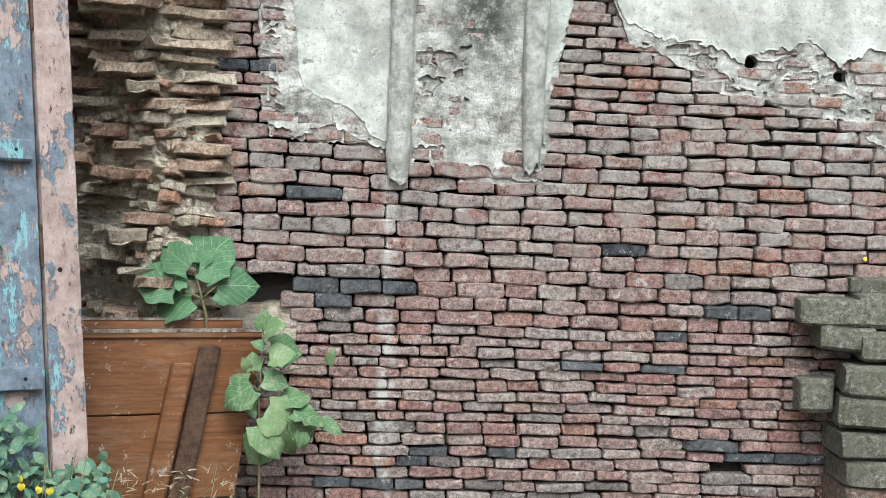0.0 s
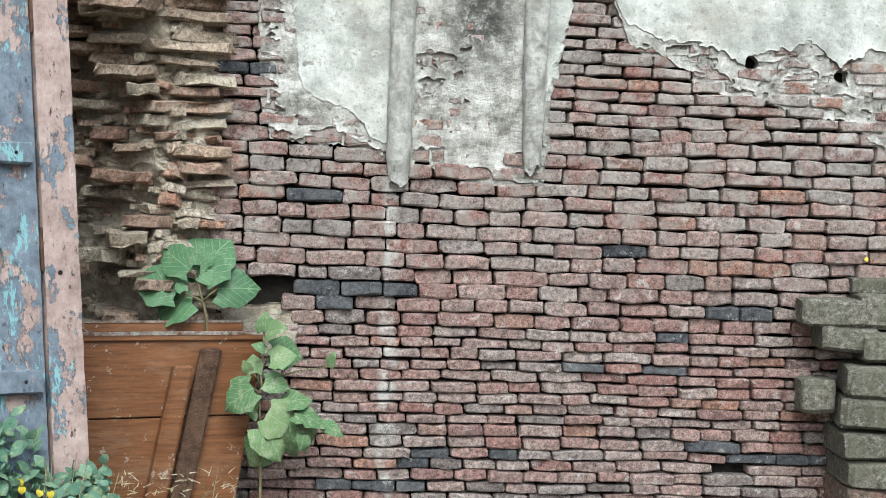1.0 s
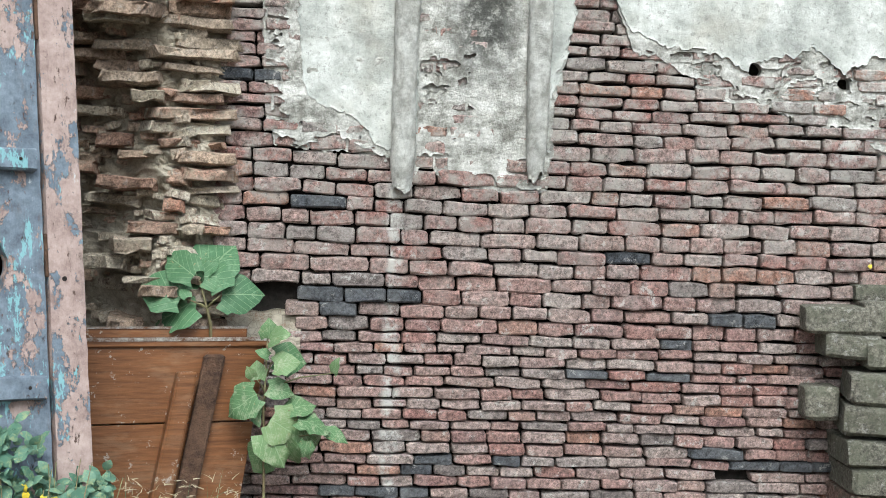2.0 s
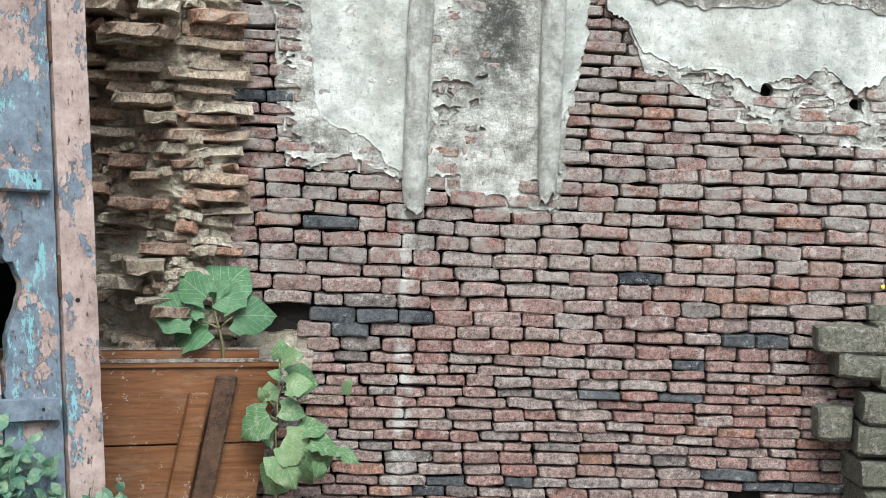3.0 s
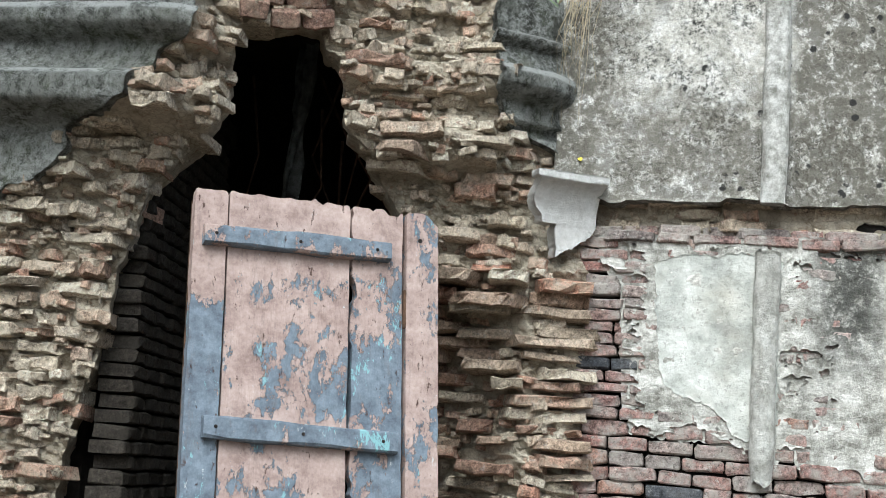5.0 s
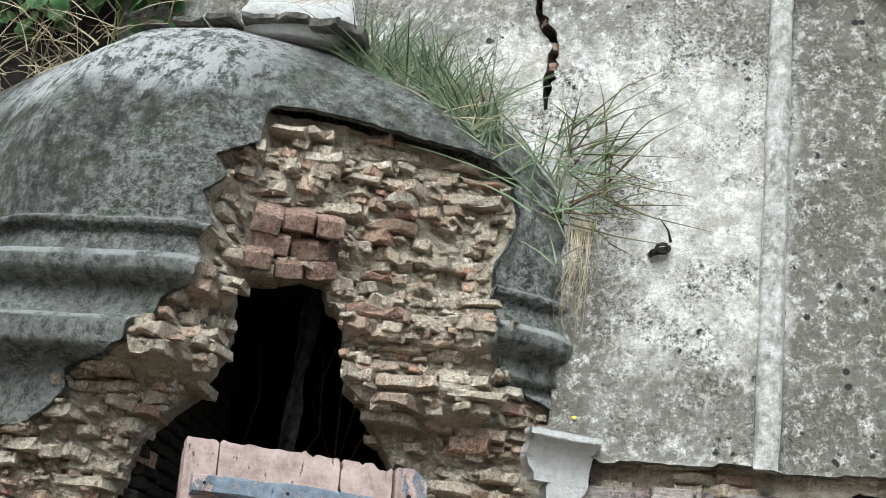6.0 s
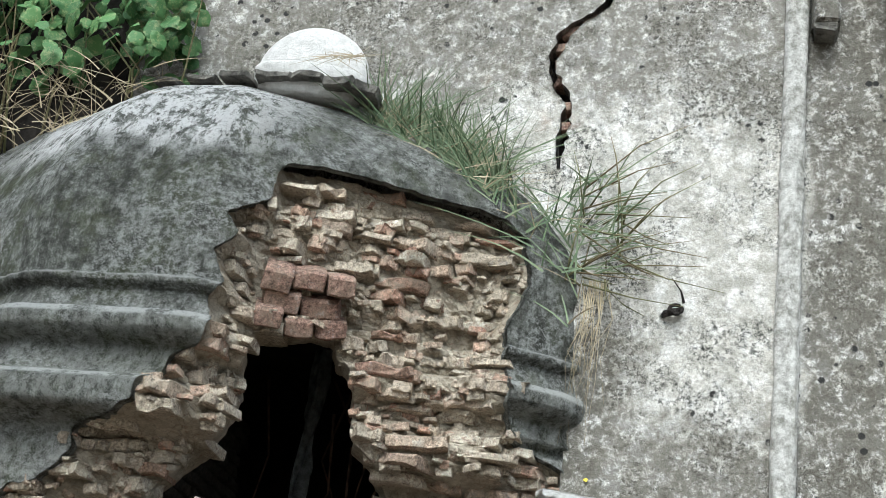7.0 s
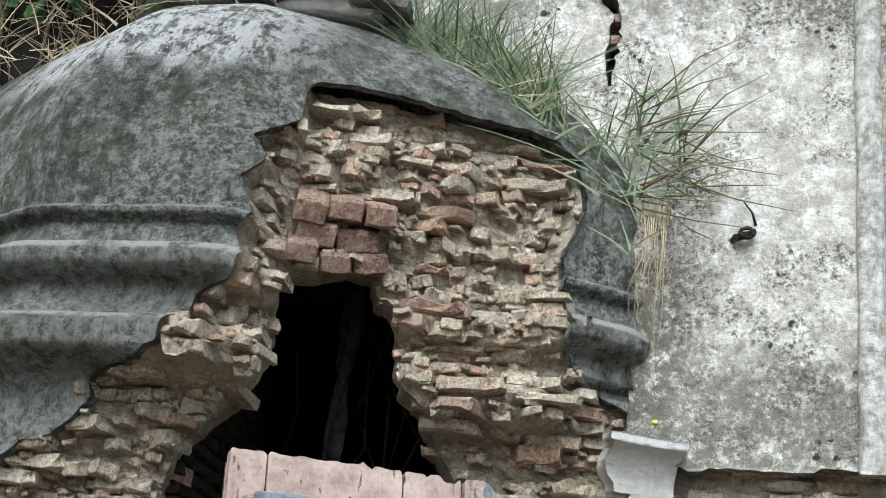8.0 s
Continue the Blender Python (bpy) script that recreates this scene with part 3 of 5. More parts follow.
pu, pv = np.arange(-0.5, 2.4, 0.006), np.arange(1.52, LEDGE + 0.03, 0.006)
sheet("fine_plaster", pu, pv, lambda u, v: np.stack([u, -0.0135 + 0.002 * field(u * 5, v * 5, 5) + 0.002 * field(u * 30, v * 30, 15), v], -1),
      lambda u, v: np.stack([u, 0 * u + 0.02, v], -1), fine_kept, PLASTER, wall, "remains of pale limewashed plaster", ease=1)
sheet("base_coat", pu, pv, lambda u, v: np.stack([u, np.where(u > 0.58, -0.0025 - 0.006 * np.clip((v - 2.02) / 0.06, 0, 1), -0.0065) - 0.003 * np.clip((v - 1.72) / 0.15, 0, 1) * (u < 0.55) + 0.007 * field(u * 20, v * 24, 6, 5, 0.65), v], -1),
      lambda u, v: np.stack([u, 0 * u + 0.012, v], -1), coat_kept, COAT, wall, "rough grey base coat over the bricks", ease=1)

sheet("filled_joints", pu, pv, lambda u, v: np.stack([u, 0.004 + 0.006 * field(u * 22, v * 26, 16, 5, 0.7), v], -1), lambda u, v: np.stack([u, 0 * u + 0.03, v], -1),
      lambda u, v: (v > edge_of(COATED, u) - 0.01 + 0.06 * field(u * 14, v * 14, 33, 4, 0.7)) & (v < np.where(u > 0.60, LEDGE, 2.33)) & ~putlog(u, v), COAT, wall, "joints filled with grey plaster", ease=1)
sheet("mud_backing", np.arange(-0.5, 0.68, 0.008), np.arange(2.28, LEDGE + 0.02, 0.008), lambda u, v: np.stack([u, 0.036 + 0.016 * field(u * 14, v * 18, 19, 5, 0.7), v], -1), lambda u, v: np.stack([u, 0 * u + 0.06, v], -1),
      lambda u, v: field(u * 6, v * 9, 29, 3) < 0.35, MUD, wall, "mud bared under the broken ledge", ease=1)


def pilaster(name, x0, x1, z0, z1, y0, depth, taper, material, parent, seed):
    """A half-round plaster shaft whose foot has crumbled away."""
    us, vs = np.linspace(0, 1, 15), np.arange(z0, z1, 0.012)

    def at(u, v, swell):
        low = np.clip((v - z0) / taper, 0, 1) ** 0.6
        wob = 0.006 * field(v * 9, u * 2 + seed, seed, 4)
        half = (x1 - x0) / 2 * (0.45 + 0.55 * low)
        a = (u - 0.5) * math.pi
        x = (x0 + x1) / 2 + half * np.sin(a) * (1 + 0.05 * field(v * 20, u * 5, seed + 3)) + wob
        y = y0 - swell * depth * (0.35 + 0.65 * low) * np.clip(np.cos(a), 0, 1) ** 0.7 * (1 + 0.25 * field(v * 14, u * 6, seed + 5)) - 0.002
        return np.stack([x, y, v], -1)

    return sheet(name, us, vs, lambda u, v: at(u, v, 1.0), lambda u, v: at(u, v, 0.0) + np.array([0, 0.02, 0]),
                 lambda u, v: v > z0 + max(0.012, min(0.04, taper * 0.3)) * (0.8 + field(u * 5, v * 4, seed + 9)), material, parent)


pilaster("pilaster", -0.038, 0.033, 1.60, 2.285, -0.010, 0.046, 0.10, SHAFT_PLASTER, wall, 2)
pilaster("pilaster", 0.353, 0.421, 1.64, 2.30, -0.010, 0.050, 0.25, SHAFT_PLASTER, wall, 7)

BRICKS = [brick_mesh("brick", BRICK, 0.075) for _ in range(24)]
OVERBURNT = [brick_mesh("brick", DARK_BRICK, 0.07) for _ in range(4)]
DARK_AT = ((-0.215, 1.315), (-0.10, 1.315), (0.06, 1.316), (-0.15, 1.273), (0.53, 1.495), (0.69, 1.45), (0.164, 0.837), (0.323, 0.836), (0.081, 0.806), (0.092, 0.74),
           (-0.107, 0.74), (1.135, 0.836), (1.275, 0.836), (0.935, 0.869), (-0.445, 1.945), (-0.29, 1.585), (0.994, 1.273), (1.097, 1.273), (0.84, 1.19), (0.62, 1.095), (0.78, 1.095))
bed = [COURSES[0] - 0.0335 * n for n in range(20, 0, -1)] + list(COURSES) + [COURSES[-1] + 0.036 * n for n in range(1, 6)]
near_bricks, far_bricks, dark_bricks = [], [], []
for row, (z, above) in enumerate(zip(bed[:-1], bed[1:])):
    h = above - z
    x = -0.535 + (0.0 if row % 2 else -0.05) + rng.uniform(-0.02, 0.02)
    x = max(x, -0.545)
    while x < WALL_R:
        w = float(rng.choice([0.085, 0.10, 0.11, 0.12, 0.135, 0.15, 0.165], p=[0.10, 0.18, 0.2, 0.2, 0.14, 0.1, 0.08])) * rng.uniform(0.95, 1.05)
        cx, cz = x + w / 2, z + h / 2
        gone = (abs(cx - 1.031) < 0.07 and abs(cz - 2.016) < 0.02) or (abs(cx - 1.307) < 0.06 and abs(cz - 1.985) < 0.02) or (-0.49 < cx < -0.30 and 1.19 < cz < 1.33) or (abs(cx - 1.01) < 0.06 and 0.80 < cz < 0.825) or (abs(cx - 0.70) < 0.035 and 0.73 < cz < 0.755)
        cz += 0.005 * float(field(cx * 1.6, cz * 2, 51, 3)) * 2
        if not gone:
            m = Matrix.Translation((cx, 0.042 + float(np.clip(rng.normal(0.001, 0.006), -0.005, 0.013)), cz)) @ Euler((rng.normal(0, 0.04), rng.normal(0, 0.016), rng.normal(0, 0.03))).to_matrix().to_4x4()
            m = m @ Matrix.Diagonal((w - 0.0055, 0.09, (h - 0.0035) * rng.uniform(0.92, 1.04), 1))
            near = 0.0 < cx < 0.85 and 0.95 < cz < 1.68
            if any(abs(cx - a) < 0.065 and abs(cz - b) < 0.021 for a, b in DARK_AT):
                dark_bricks.append((int(rng.integers(4)), m))
            else:
                (near_bricks if near and len(near_bricks) < 300 else far_bricks).append((int(rng.integers(24)), m))
        x += w

# The upper wall stands a little proud over a broken ledge.
UP_Y, TOP = -0.05, 5.2
upper = thing("wall_upper", "lichen-stained limewashed upper wall with a long crack", "wall", "structure")


def upper_kept(u, v):
    low = np.where(u < 0.655, 2.425 + 0.022 * field(u * 7, 0 * u, 61, 5, 0.65), 2.27 + 0.05 * field(u * 7, 0 * u, 61, 5)) + np.where(u < -0.62, 0.55, 0.0)
    line = np.interp(v, (3.5, 3.67, 3.76, 3.81, 3.906, 3.94, 4.024, 4.068, 4.122, 4.155, 4.6), (-0.712, -0.717, -0.701, -0.734, -0.771, -0.764, -0.744, -0.70, -0.628, -0.593, -0.3)) + 0.016 * field(v * 22, 0 * v, 63, 3, 0.7)
    wide = np.interp(v, (3.5, 3.6, 3.9, 4.02, 4.15, 4.7), (0.0, 0.012, 0.020, 0.022, 0.010, 0.004)) * (1 + 0.9 * field(v * 26, 0 * v, 65, 3))
    return (v > low) & (np.abs(u - line) > wide)


sheet("limewashed_face", np.arange(-4.2, 2.6, 0.011), np.arange(2.2, TOP, 0.011),
      lambda u, v: np.stack([u, UP_Y + 0.006 * field(u * 4, v * 4, 9) + np.where(u > 0.045, 0.03, 0), v], -1),
      lambda u, v: np.stack([u, 0 * u + 0.06, v], -1), upper_kept, UPPER, upper, ease=1)
bm = bmesh.new()
add_box(bm, (-0.64, 0.03, LEDGE + 0.022), (2.6, 0.45, TOP))
add_box(bm, (-4.2, 0.03, 2.98), (-0.64, 0.45, TOP))
part("masonry_core", bm, SHADE_BLACK, upper)
pilaster("pilaster", -0.028, 0.045, 2.405, TOP - 0.1, UP_Y, 0.040, 0.008, WHITE_SHAFT, upper, 12)
pilaster("pilaster", 0.345, 0.42, 2.41, TOP - 0.1, UP_Y, 0.040, 0.008, WHITE_SHAFT, upper, 15)

# ---------------------------------------------------------------- the domed bay
B, A, A2, B2 = Vector((-0.5, 0.0)), Vector((-1.6, -0.68)), Vector((-2.08, -0.68)), Vector((-3.18, 0.0))
CORNERS = np.array([B, A, A2, B2])
RUN = np.r_[0, np.cumsum(np.linalg.norm(np.diff(CORNERS, axis=0), axis=1))]
INWARD = np.array([-0.30, 0.954])


def plan(s):
    """The bay's outline at s metres from where it meets the brick wall, with softened corners, and its outward normal."""
    def raw(t):
        return np.stack([np.interp(t, RUN, CORNERS[:, 0]), np.interp(t, RUN, CORNERS[:, 1])], -1)
    p = sum(raw(np.clip(s + o, 0, RUN[-1])) for o in (-0.03, -0.015, 0, 0.015, 0.03)) / 5
    d = raw(np.clip(s + 0.05, 0, RUN[-1])) - raw(np.clip(s - 0.05, 0, RUN[-1]))
    d = d / np.linalg.norm(d, axis=-1, keepdims=True)
    return p, np.stack([-d[..., 1], d[..., 0]], -1)


MOULD = ((0, 0), (2.44, 0), (2.455, 0.012), (2.465, 0.05), (2.475, 0.055), (2.482, 0.10), (2.50, 0.125), (2.555, 0.13), (2.575, 0.11), (2.60, 0.045), (2.64, 0.02), (2.685, 0.012),
         (2.695, 0.05), (2.72, 0.085), (2.75, 0.09), (2.775, 0.07), (2.785, 0.03), (2.85, 0.010), (2.862, 0.040), (2.882, 0.045), (2.892, 0.012), (2.98, 0.012), (3.1, 0.02), (9, 0.02))
SPRING, RISE, HEART = 2.95, 0.82, np.array([-1.84, 0.0])


def bay_at(s, v, inset=0.0):
    """v is the height up to the springing, then the dome's arc in metres."""
    p, n = plan(s)
    arc = np.clip((v - SPRING) / RISE, 0, math.pi / 2 * 0.999)
    z = np.where(v < SPRING, v, SPRING + RISE * np.sin(arc))
    off = np.interp(z, [m[0] for m in MOULD], [m[1] for m in MOULD]) * np.where(z < 2.62, np.clip((s - 0.28) / 0.15, 0, 1), np.clip(s / 0.18, 0, 1)) - 0.05 * np.clip(1 - s / 0.35, 0, 1) * np.clip((3.2 - z) / 0.15, 0, 1) * np.clip((z - 2.50) / 0.1, 0, 1) + 0.008 * field(s * 4, v * 4, 71, 4) + 0.004 * field(s * 20, v * 20, 73, 3)
    for seam in (0.62, 1.29, 1.78, 2.4):
        off = off + 0.006 * np.exp(-(((s - seam - 0.02 * (v - SPRING)) / 0.01) ** 2)) * (v > SPRING + 0.2)
    xy = p + n * (off - inset)[..., None]
    k = np.cos(arc)[..., None]
    xy = HEART + (xy - HEART) * k
    return np.concatenate([xy, z[..., None]], -1)


EDGE_R = ((0, 0.0), (2.47, 0.0), (2.52, 0.05), (2.57, 0.17), (2.61, 0.29), (2.70, 0.345), (2.87, 0.36), (2.94, 0.36), (3.1, 0.29), (3.23, 0.275), (3.25, 0.24), (9, 0.24))
EDGE_L = ((0, 2.3), (2.2, 2.0), (2.23, 1.77), (2.28, 1.72), (2.30, 1.63), (2.39, 1.55), (2.45, 1.57), (2.48, 1.44), (2.51, 1.35), (2.59, 1.34), (2.67, 1.31), (2.70, 1.25), (2.85, 1.25), (2.9, 1.21), (2.98, 1.25),
          (3.05, 1.19), (3.11, 1.24), (3.17, 1.13), (3.31, 1.10), (9, 1.08))
EDGE_T = ((0, 2.5), (0.23, 3.24), (0.28, 3.33), (0.44, 3.34), (0.66, 3.35), (0.89, 3.36), (1.05, 3.345), (1.10, 3.31), (1.12, 3.18), (1.24, 3.11), (3, 3.0))
HOLE_R = ((0, 0.46), (1.75, 0.48), (2.25, 0.53), (2.38, 0.62), (2.45, 0.67), (2.49, 0.745), (2.53, 0.81), (2.67, 0.79), (2.77, 0.85), (2.86, 0.88))
HOLE_L = ((0, 1.66), (1.71, 1.48), (1.94, 1.41), (2.10, 1.39), (2.19, 1.36), (2.34, 1.32), (2.43, 1.22), (2.49, 1.19), (2.65, 1.13), (2.79, 1.15), (2.83, 1.08), (2.86, 0.98))
CROWN = 2.86


def broken(s, v, rag=1.0):
    """Where the plaster skin has fallen off."""
    r = rag * 0.024 * field(s * 14, v * 14, 81, 4, 0.65)
    return (s > edge_of(EDGE_R, v) + r) & (s < edge_of(EDGE_L, v) + r) & (v < edge_of(EDGE_T, s) + 0.7 * r)


def in_hole(s, v):
    r = 0.02 * field(s * 9, v * 12, 83, 3)
    return (s > edge_of(HOLE_R, v) + r) & (s < edge_of(HOLE_L, v) + r) & (v < CROWN)


bay = thing("domed_bay", "ruined domed bay of brick under blackened mossy plaster", "ruin")
sheet("plaster_skin", np.arange(0.0, RUN[-1], 0.009), np.r_[np.arange(2.0, 4.236, 0.008)], lambda s, v: bay_at(s, v), lambda s, v: bay_at(s, v, 0.035),
      lambda s, v: ~broken(s, v) & ((v > 2.44) | (s > 1.5)), DOME, bay, "dark lichen-covered plaster of dome and mouldings")


def break_depth(s, v):
    """How deep the broken face lies behind the bay's outer face."""
    er, el, et = edge_of(EDGE_R, v), edge_of(EDGE_L, v), edge_of(EDGE_T, s)
    hr, hl = edge_of(HOLE_R, np.minimum(v, CROWN)), edge_of(HOLE_L, np.minimum(v, CROWN))
    lip = np.interp(v, (2.25, 2.4), (0.19, 0.0)) + 0.04 * field(0 * s, v * 9, 95, 2) * (v < 2.3)
    right = np.clip((s - er - lip) / np.maximum(hr - er - lip, 0.05), 0, 1)
    left = np.clip((el - s) / np.maximum(el - hl, 0.05), 0, 1)
    side = np.where(s < (hr + hl) / 2, right ** 0.8 * np.interp(v, (1.85, 2.2), (0.56, 0.15)), left ** 0.9 * 0.13)
    above = np.clip((et - v) / np.maximum(et - CROWN, 0.05), 0, 1) * 0.10 + 0.05
    over = np.minimum(above, np.minimum(np.clip((s - er) / 0.12, 0, 1), np.clip((el - s) / 0.08, 0, 1)) * 0.2)
    mixv = np.clip((v - CROWN + 0.05) / 0.1, 0, 1)
    return np.where((v < 2.4) & (s < 0.09), 0.02, 0.045) + side * (1 - mixv) + over * mixv


def core_at(s, v, more=0.0):
    base = bay_at(s, v, 0.0)
    p, n = plan(s)
    flat = np.concatenate([p, np.asarray(v)[..., None]], -1)
    deep = break_depth(s, v) + np.where((v < 2.0) & (s > 0.1) & (s < 0.7), 0.075, 0.04) * field(s * 10, v * 20, 91, 5, 0.75) + 0.012 * field(s * 45, v * 60, 93, 3) + more
    low = np.where((v < 2.42)[..., None], flat, base)
    return low + np.concatenate([INWARD * deep[..., None], 0 * deep[..., None]], -1)


sheet("mud_core", np.arange(0.0, 2.45, 0.010), np.arange(0.3, 3.5, 0.010), lambda s, v: core_at(s, v), lambda s, v: core_at(s, v, 0.16),
      lambda s, v: (broken(s, v, 0.0) | broken(s, v + 0.04, 0.0) | broken(s - 0.04, v, 0.0) | broken(s + 0.04, v, 0.0) | (v < 2.4)) & ~in_hole(s, v), MUD, bay, "crumbling mud mortar of the broken wall", smooth=False)

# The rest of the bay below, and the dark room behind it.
# The room's darkness is put into the near-black colour of its walls.
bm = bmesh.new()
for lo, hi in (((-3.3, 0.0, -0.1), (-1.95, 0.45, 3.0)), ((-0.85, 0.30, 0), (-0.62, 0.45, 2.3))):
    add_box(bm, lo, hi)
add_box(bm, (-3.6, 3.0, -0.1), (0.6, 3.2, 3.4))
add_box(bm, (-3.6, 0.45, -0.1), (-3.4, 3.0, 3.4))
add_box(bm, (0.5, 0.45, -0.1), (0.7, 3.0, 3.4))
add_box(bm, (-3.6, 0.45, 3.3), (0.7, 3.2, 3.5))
tagged(part("wall_inner", bm, SHADE_BLACK), "inner walls of the chamber, coloured near-black for its darkness", kind="structure")

JAGGED = [brick_mesh("brick", RAW_BRICK, 0.09, 0.075) for _ in range(18)]
REDDISH = [brick_mesh("brick", RED_RAW, 0.09, 0.075) for _ in range(12)]
ARCH_BRICK = make_brick("red_arch_brick", [(0.0, (0.27, 0.165, 0.13)), (0.5, (0.34, 0.225, 0.18)), (1.0, (0.30, 0.175, 0.135))], 0.3, (0.42, 0.34, 0.265), 0.5)
ARCHED = [brick_mesh("brick", ARCH_BRICK, 0.05, 0.025) for _ in range(6)]
bay_bricks, bay_rest, jamb_face, arch_bricks = [], [], [], []
z = 0.7
while z < 3.32:
    h = rng.uniform(0.039, 0.047)
    s = 0.0
    row_out = rng.uniform(-0.03, 0.04)
    while s < 2.2:
        cz = z + h / 2
        jambed = cz < 2.28 and s < 0.75
        first = s < 0.005 and z < 2.4
        w = rng.uniform(0.11, 0.25) if first else rng.uniform(0.10, 0.2) if jambed else rng.uniform(0.06, 0.12) if 1.05 < s < 1.35 else rng.uniform(0.08, 0.19)
        c = s + w / 2
        s += w * rng.uniform(0.95, 1.12)
        cz += rng.normal(0, 0.002 if first else 0.006)
        vz = np.array([cz])
        for side in (1, -1):
            if in_hole(np.array([c + side * w * 0.38]), vz)[0]:
                c, w = c - side * w * 0.24, w * 0.55
        arr = np.array([c])
        if in_hole(arr, vz)[0] or (c < 0.17 and 2.19 < cz < 2.47):
            continue
        if not ((broken(arr, vz, 0.3)[0] and cz < float(edge_of(EDGE_T, c)) - 0.015) or (cz < 2.4 and c < 0.4)):
            continue
        if rng.random() < (0.0 if first else 0.22 if jambed else 0.08):
            continue
        if 0.84 < c < 1.15 and 2.85 < cz < 3.03:
            continue
        if 0.45 < c < 0.85 and 2.72 < cz < 3.02 and rng.random() < 0.65:
            continue
        place = core_at(arr, vz)[0]
        _, n = plan(arr)
        turn = math.atan2(n[0][0], -n[0][1]) * (rng.uniform(0.35, 0.7) if first else rng.uniform(-0.1, 0.3))
        out = rng.uniform(-0.005, 0.03) if first else rng.uniform(-0.04, 0.10) + row_out if jambed else rng.uniform(-0.04, 0.038)
        deep = 0.22 if jambed else rng.uniform(0.11, 0.17)
        place[:2] -= INWARD * (out - deep * 0.36)
        m = Matrix.Translation(place) @ Euler((rng.normal(0, 0.05), rng.normal(0, 0.035), turn + rng.normal(0, 0.13))).to_matrix().to_4x4()
        m = m @ Matrix.Diagonal((w * rng.uniform(0.88, 1.02), deep, h * (rng.uniform(0.78, 0.98) if rng.random() < 0.7 else rng.uniform(0.45, 0.7)), 1))
        if jambed and rng.random() < (0.35 if first else 0.6) or rng.random() < (0.14 if c > 1.1 else 0.07):
            jamb_face.append((int(rng.integers(12)), m))
            continue
        (bay_bricks if cz > 1.3 and len(bay_bricks) < 300 and c < 1.75 else bay_rest).append((int(rng.integers(18)), m))
    z += h


# ---------------------------------------------------------------- the door leaf
D_DIR = (B - A).normalized()
door_m = Matrix.Translation((-1.4765, -0.720, 2.2857)) @ Euler((0, 0, math.atan2(D_DIR.y, D_DIR.x))).to_matrix().to_4x4() @ Euler((0, radians(-0.665), 0)).to_matrix().to_4x4() @ Euler((radians(-8.65), 0, 0)).to_matrix().to_4x4()
door = thing("door_leaf", "weathered plank door leaf with peeling pink and blue paint", "door")
door.matrix_world = door_m
DOOR_H = 2.3


def ragged_plank(name, x0, x1, top, low, material, parent, y0=-0.02, y1=0.02, rag=0.008, notch=None, label=""):
    """An upright plank with a splintered top; notch: the height range in which a strip is broken out of one side."""
    zs = np.arange(-low, -top + 0.012, 0.012)
    us = np.linspace(x0, x1, max(4, int((x1 - x0) / 0.007)))
    def keep(u, v):
        k = v < -top - 0.004 + rag * field(u * 38, 0 * u, 3, 4)
        if notch:
            gap = np.interp(v, notch[0], notch[1]) + 0.006 * field(v * 40, 0 * v, 5, 2)
            k &= u > x0 + gap
        return k
    f = lambda y: (lambda u, v: np.stack([np.clip(u, x0, x1), 0 * u + y + 0.0015 * field(u * 30, v * 4, 6), v], -1))
    ob = sheet(name, us, zs, f(y0), f(y1), keep, material, parent, label, smooth=False, ease=1)
    return ob


ragged_plank("plank", 0.0, 0.086, 0.0, DOOR_H, EDGE_PAINT, door)
ragged_plank("plank", 0.090, 0.417, 0.004, DOOR_H, PAINT, door, rag=0.011)
ragged_plank("plank", 0.421, 0.566, 0.006, DOOR_H, SIDE_PAINT, door, rag=0.012, notch=((-1.15, -1.08, -1.02, -0.95, -0.88, -0.84, -0.825, -0.68, -0.33, -0.24, -0.17), (0.004, 0.010, 0.016, 0.042, 0.052, 0.040, 0.010, 0.008, 0.004, 0.014, 0.0)))
stile = ragged_plank("stile", 0.5735, 0.664, 0.004, DOOR_H, PINK_PAINT, door, -0.03, 0.02, label="pink painted hinge stile")
for v in stile.data.vertices:  # the stile's outer corner is broken off at a slant
    v.co.z = min(v.co.z, -0.004 - 0.9 * max(0.0, v.co.x - 0.628) - 0.1 * max(0.0, v.co.x - 0.59))
bm = bmesh.new()
add_box(bm, (0.0, 0.022, -DOOR_H), (0.40, 0.03, -0.03))
part("backing_board", bm, OLD_WOOD, door)
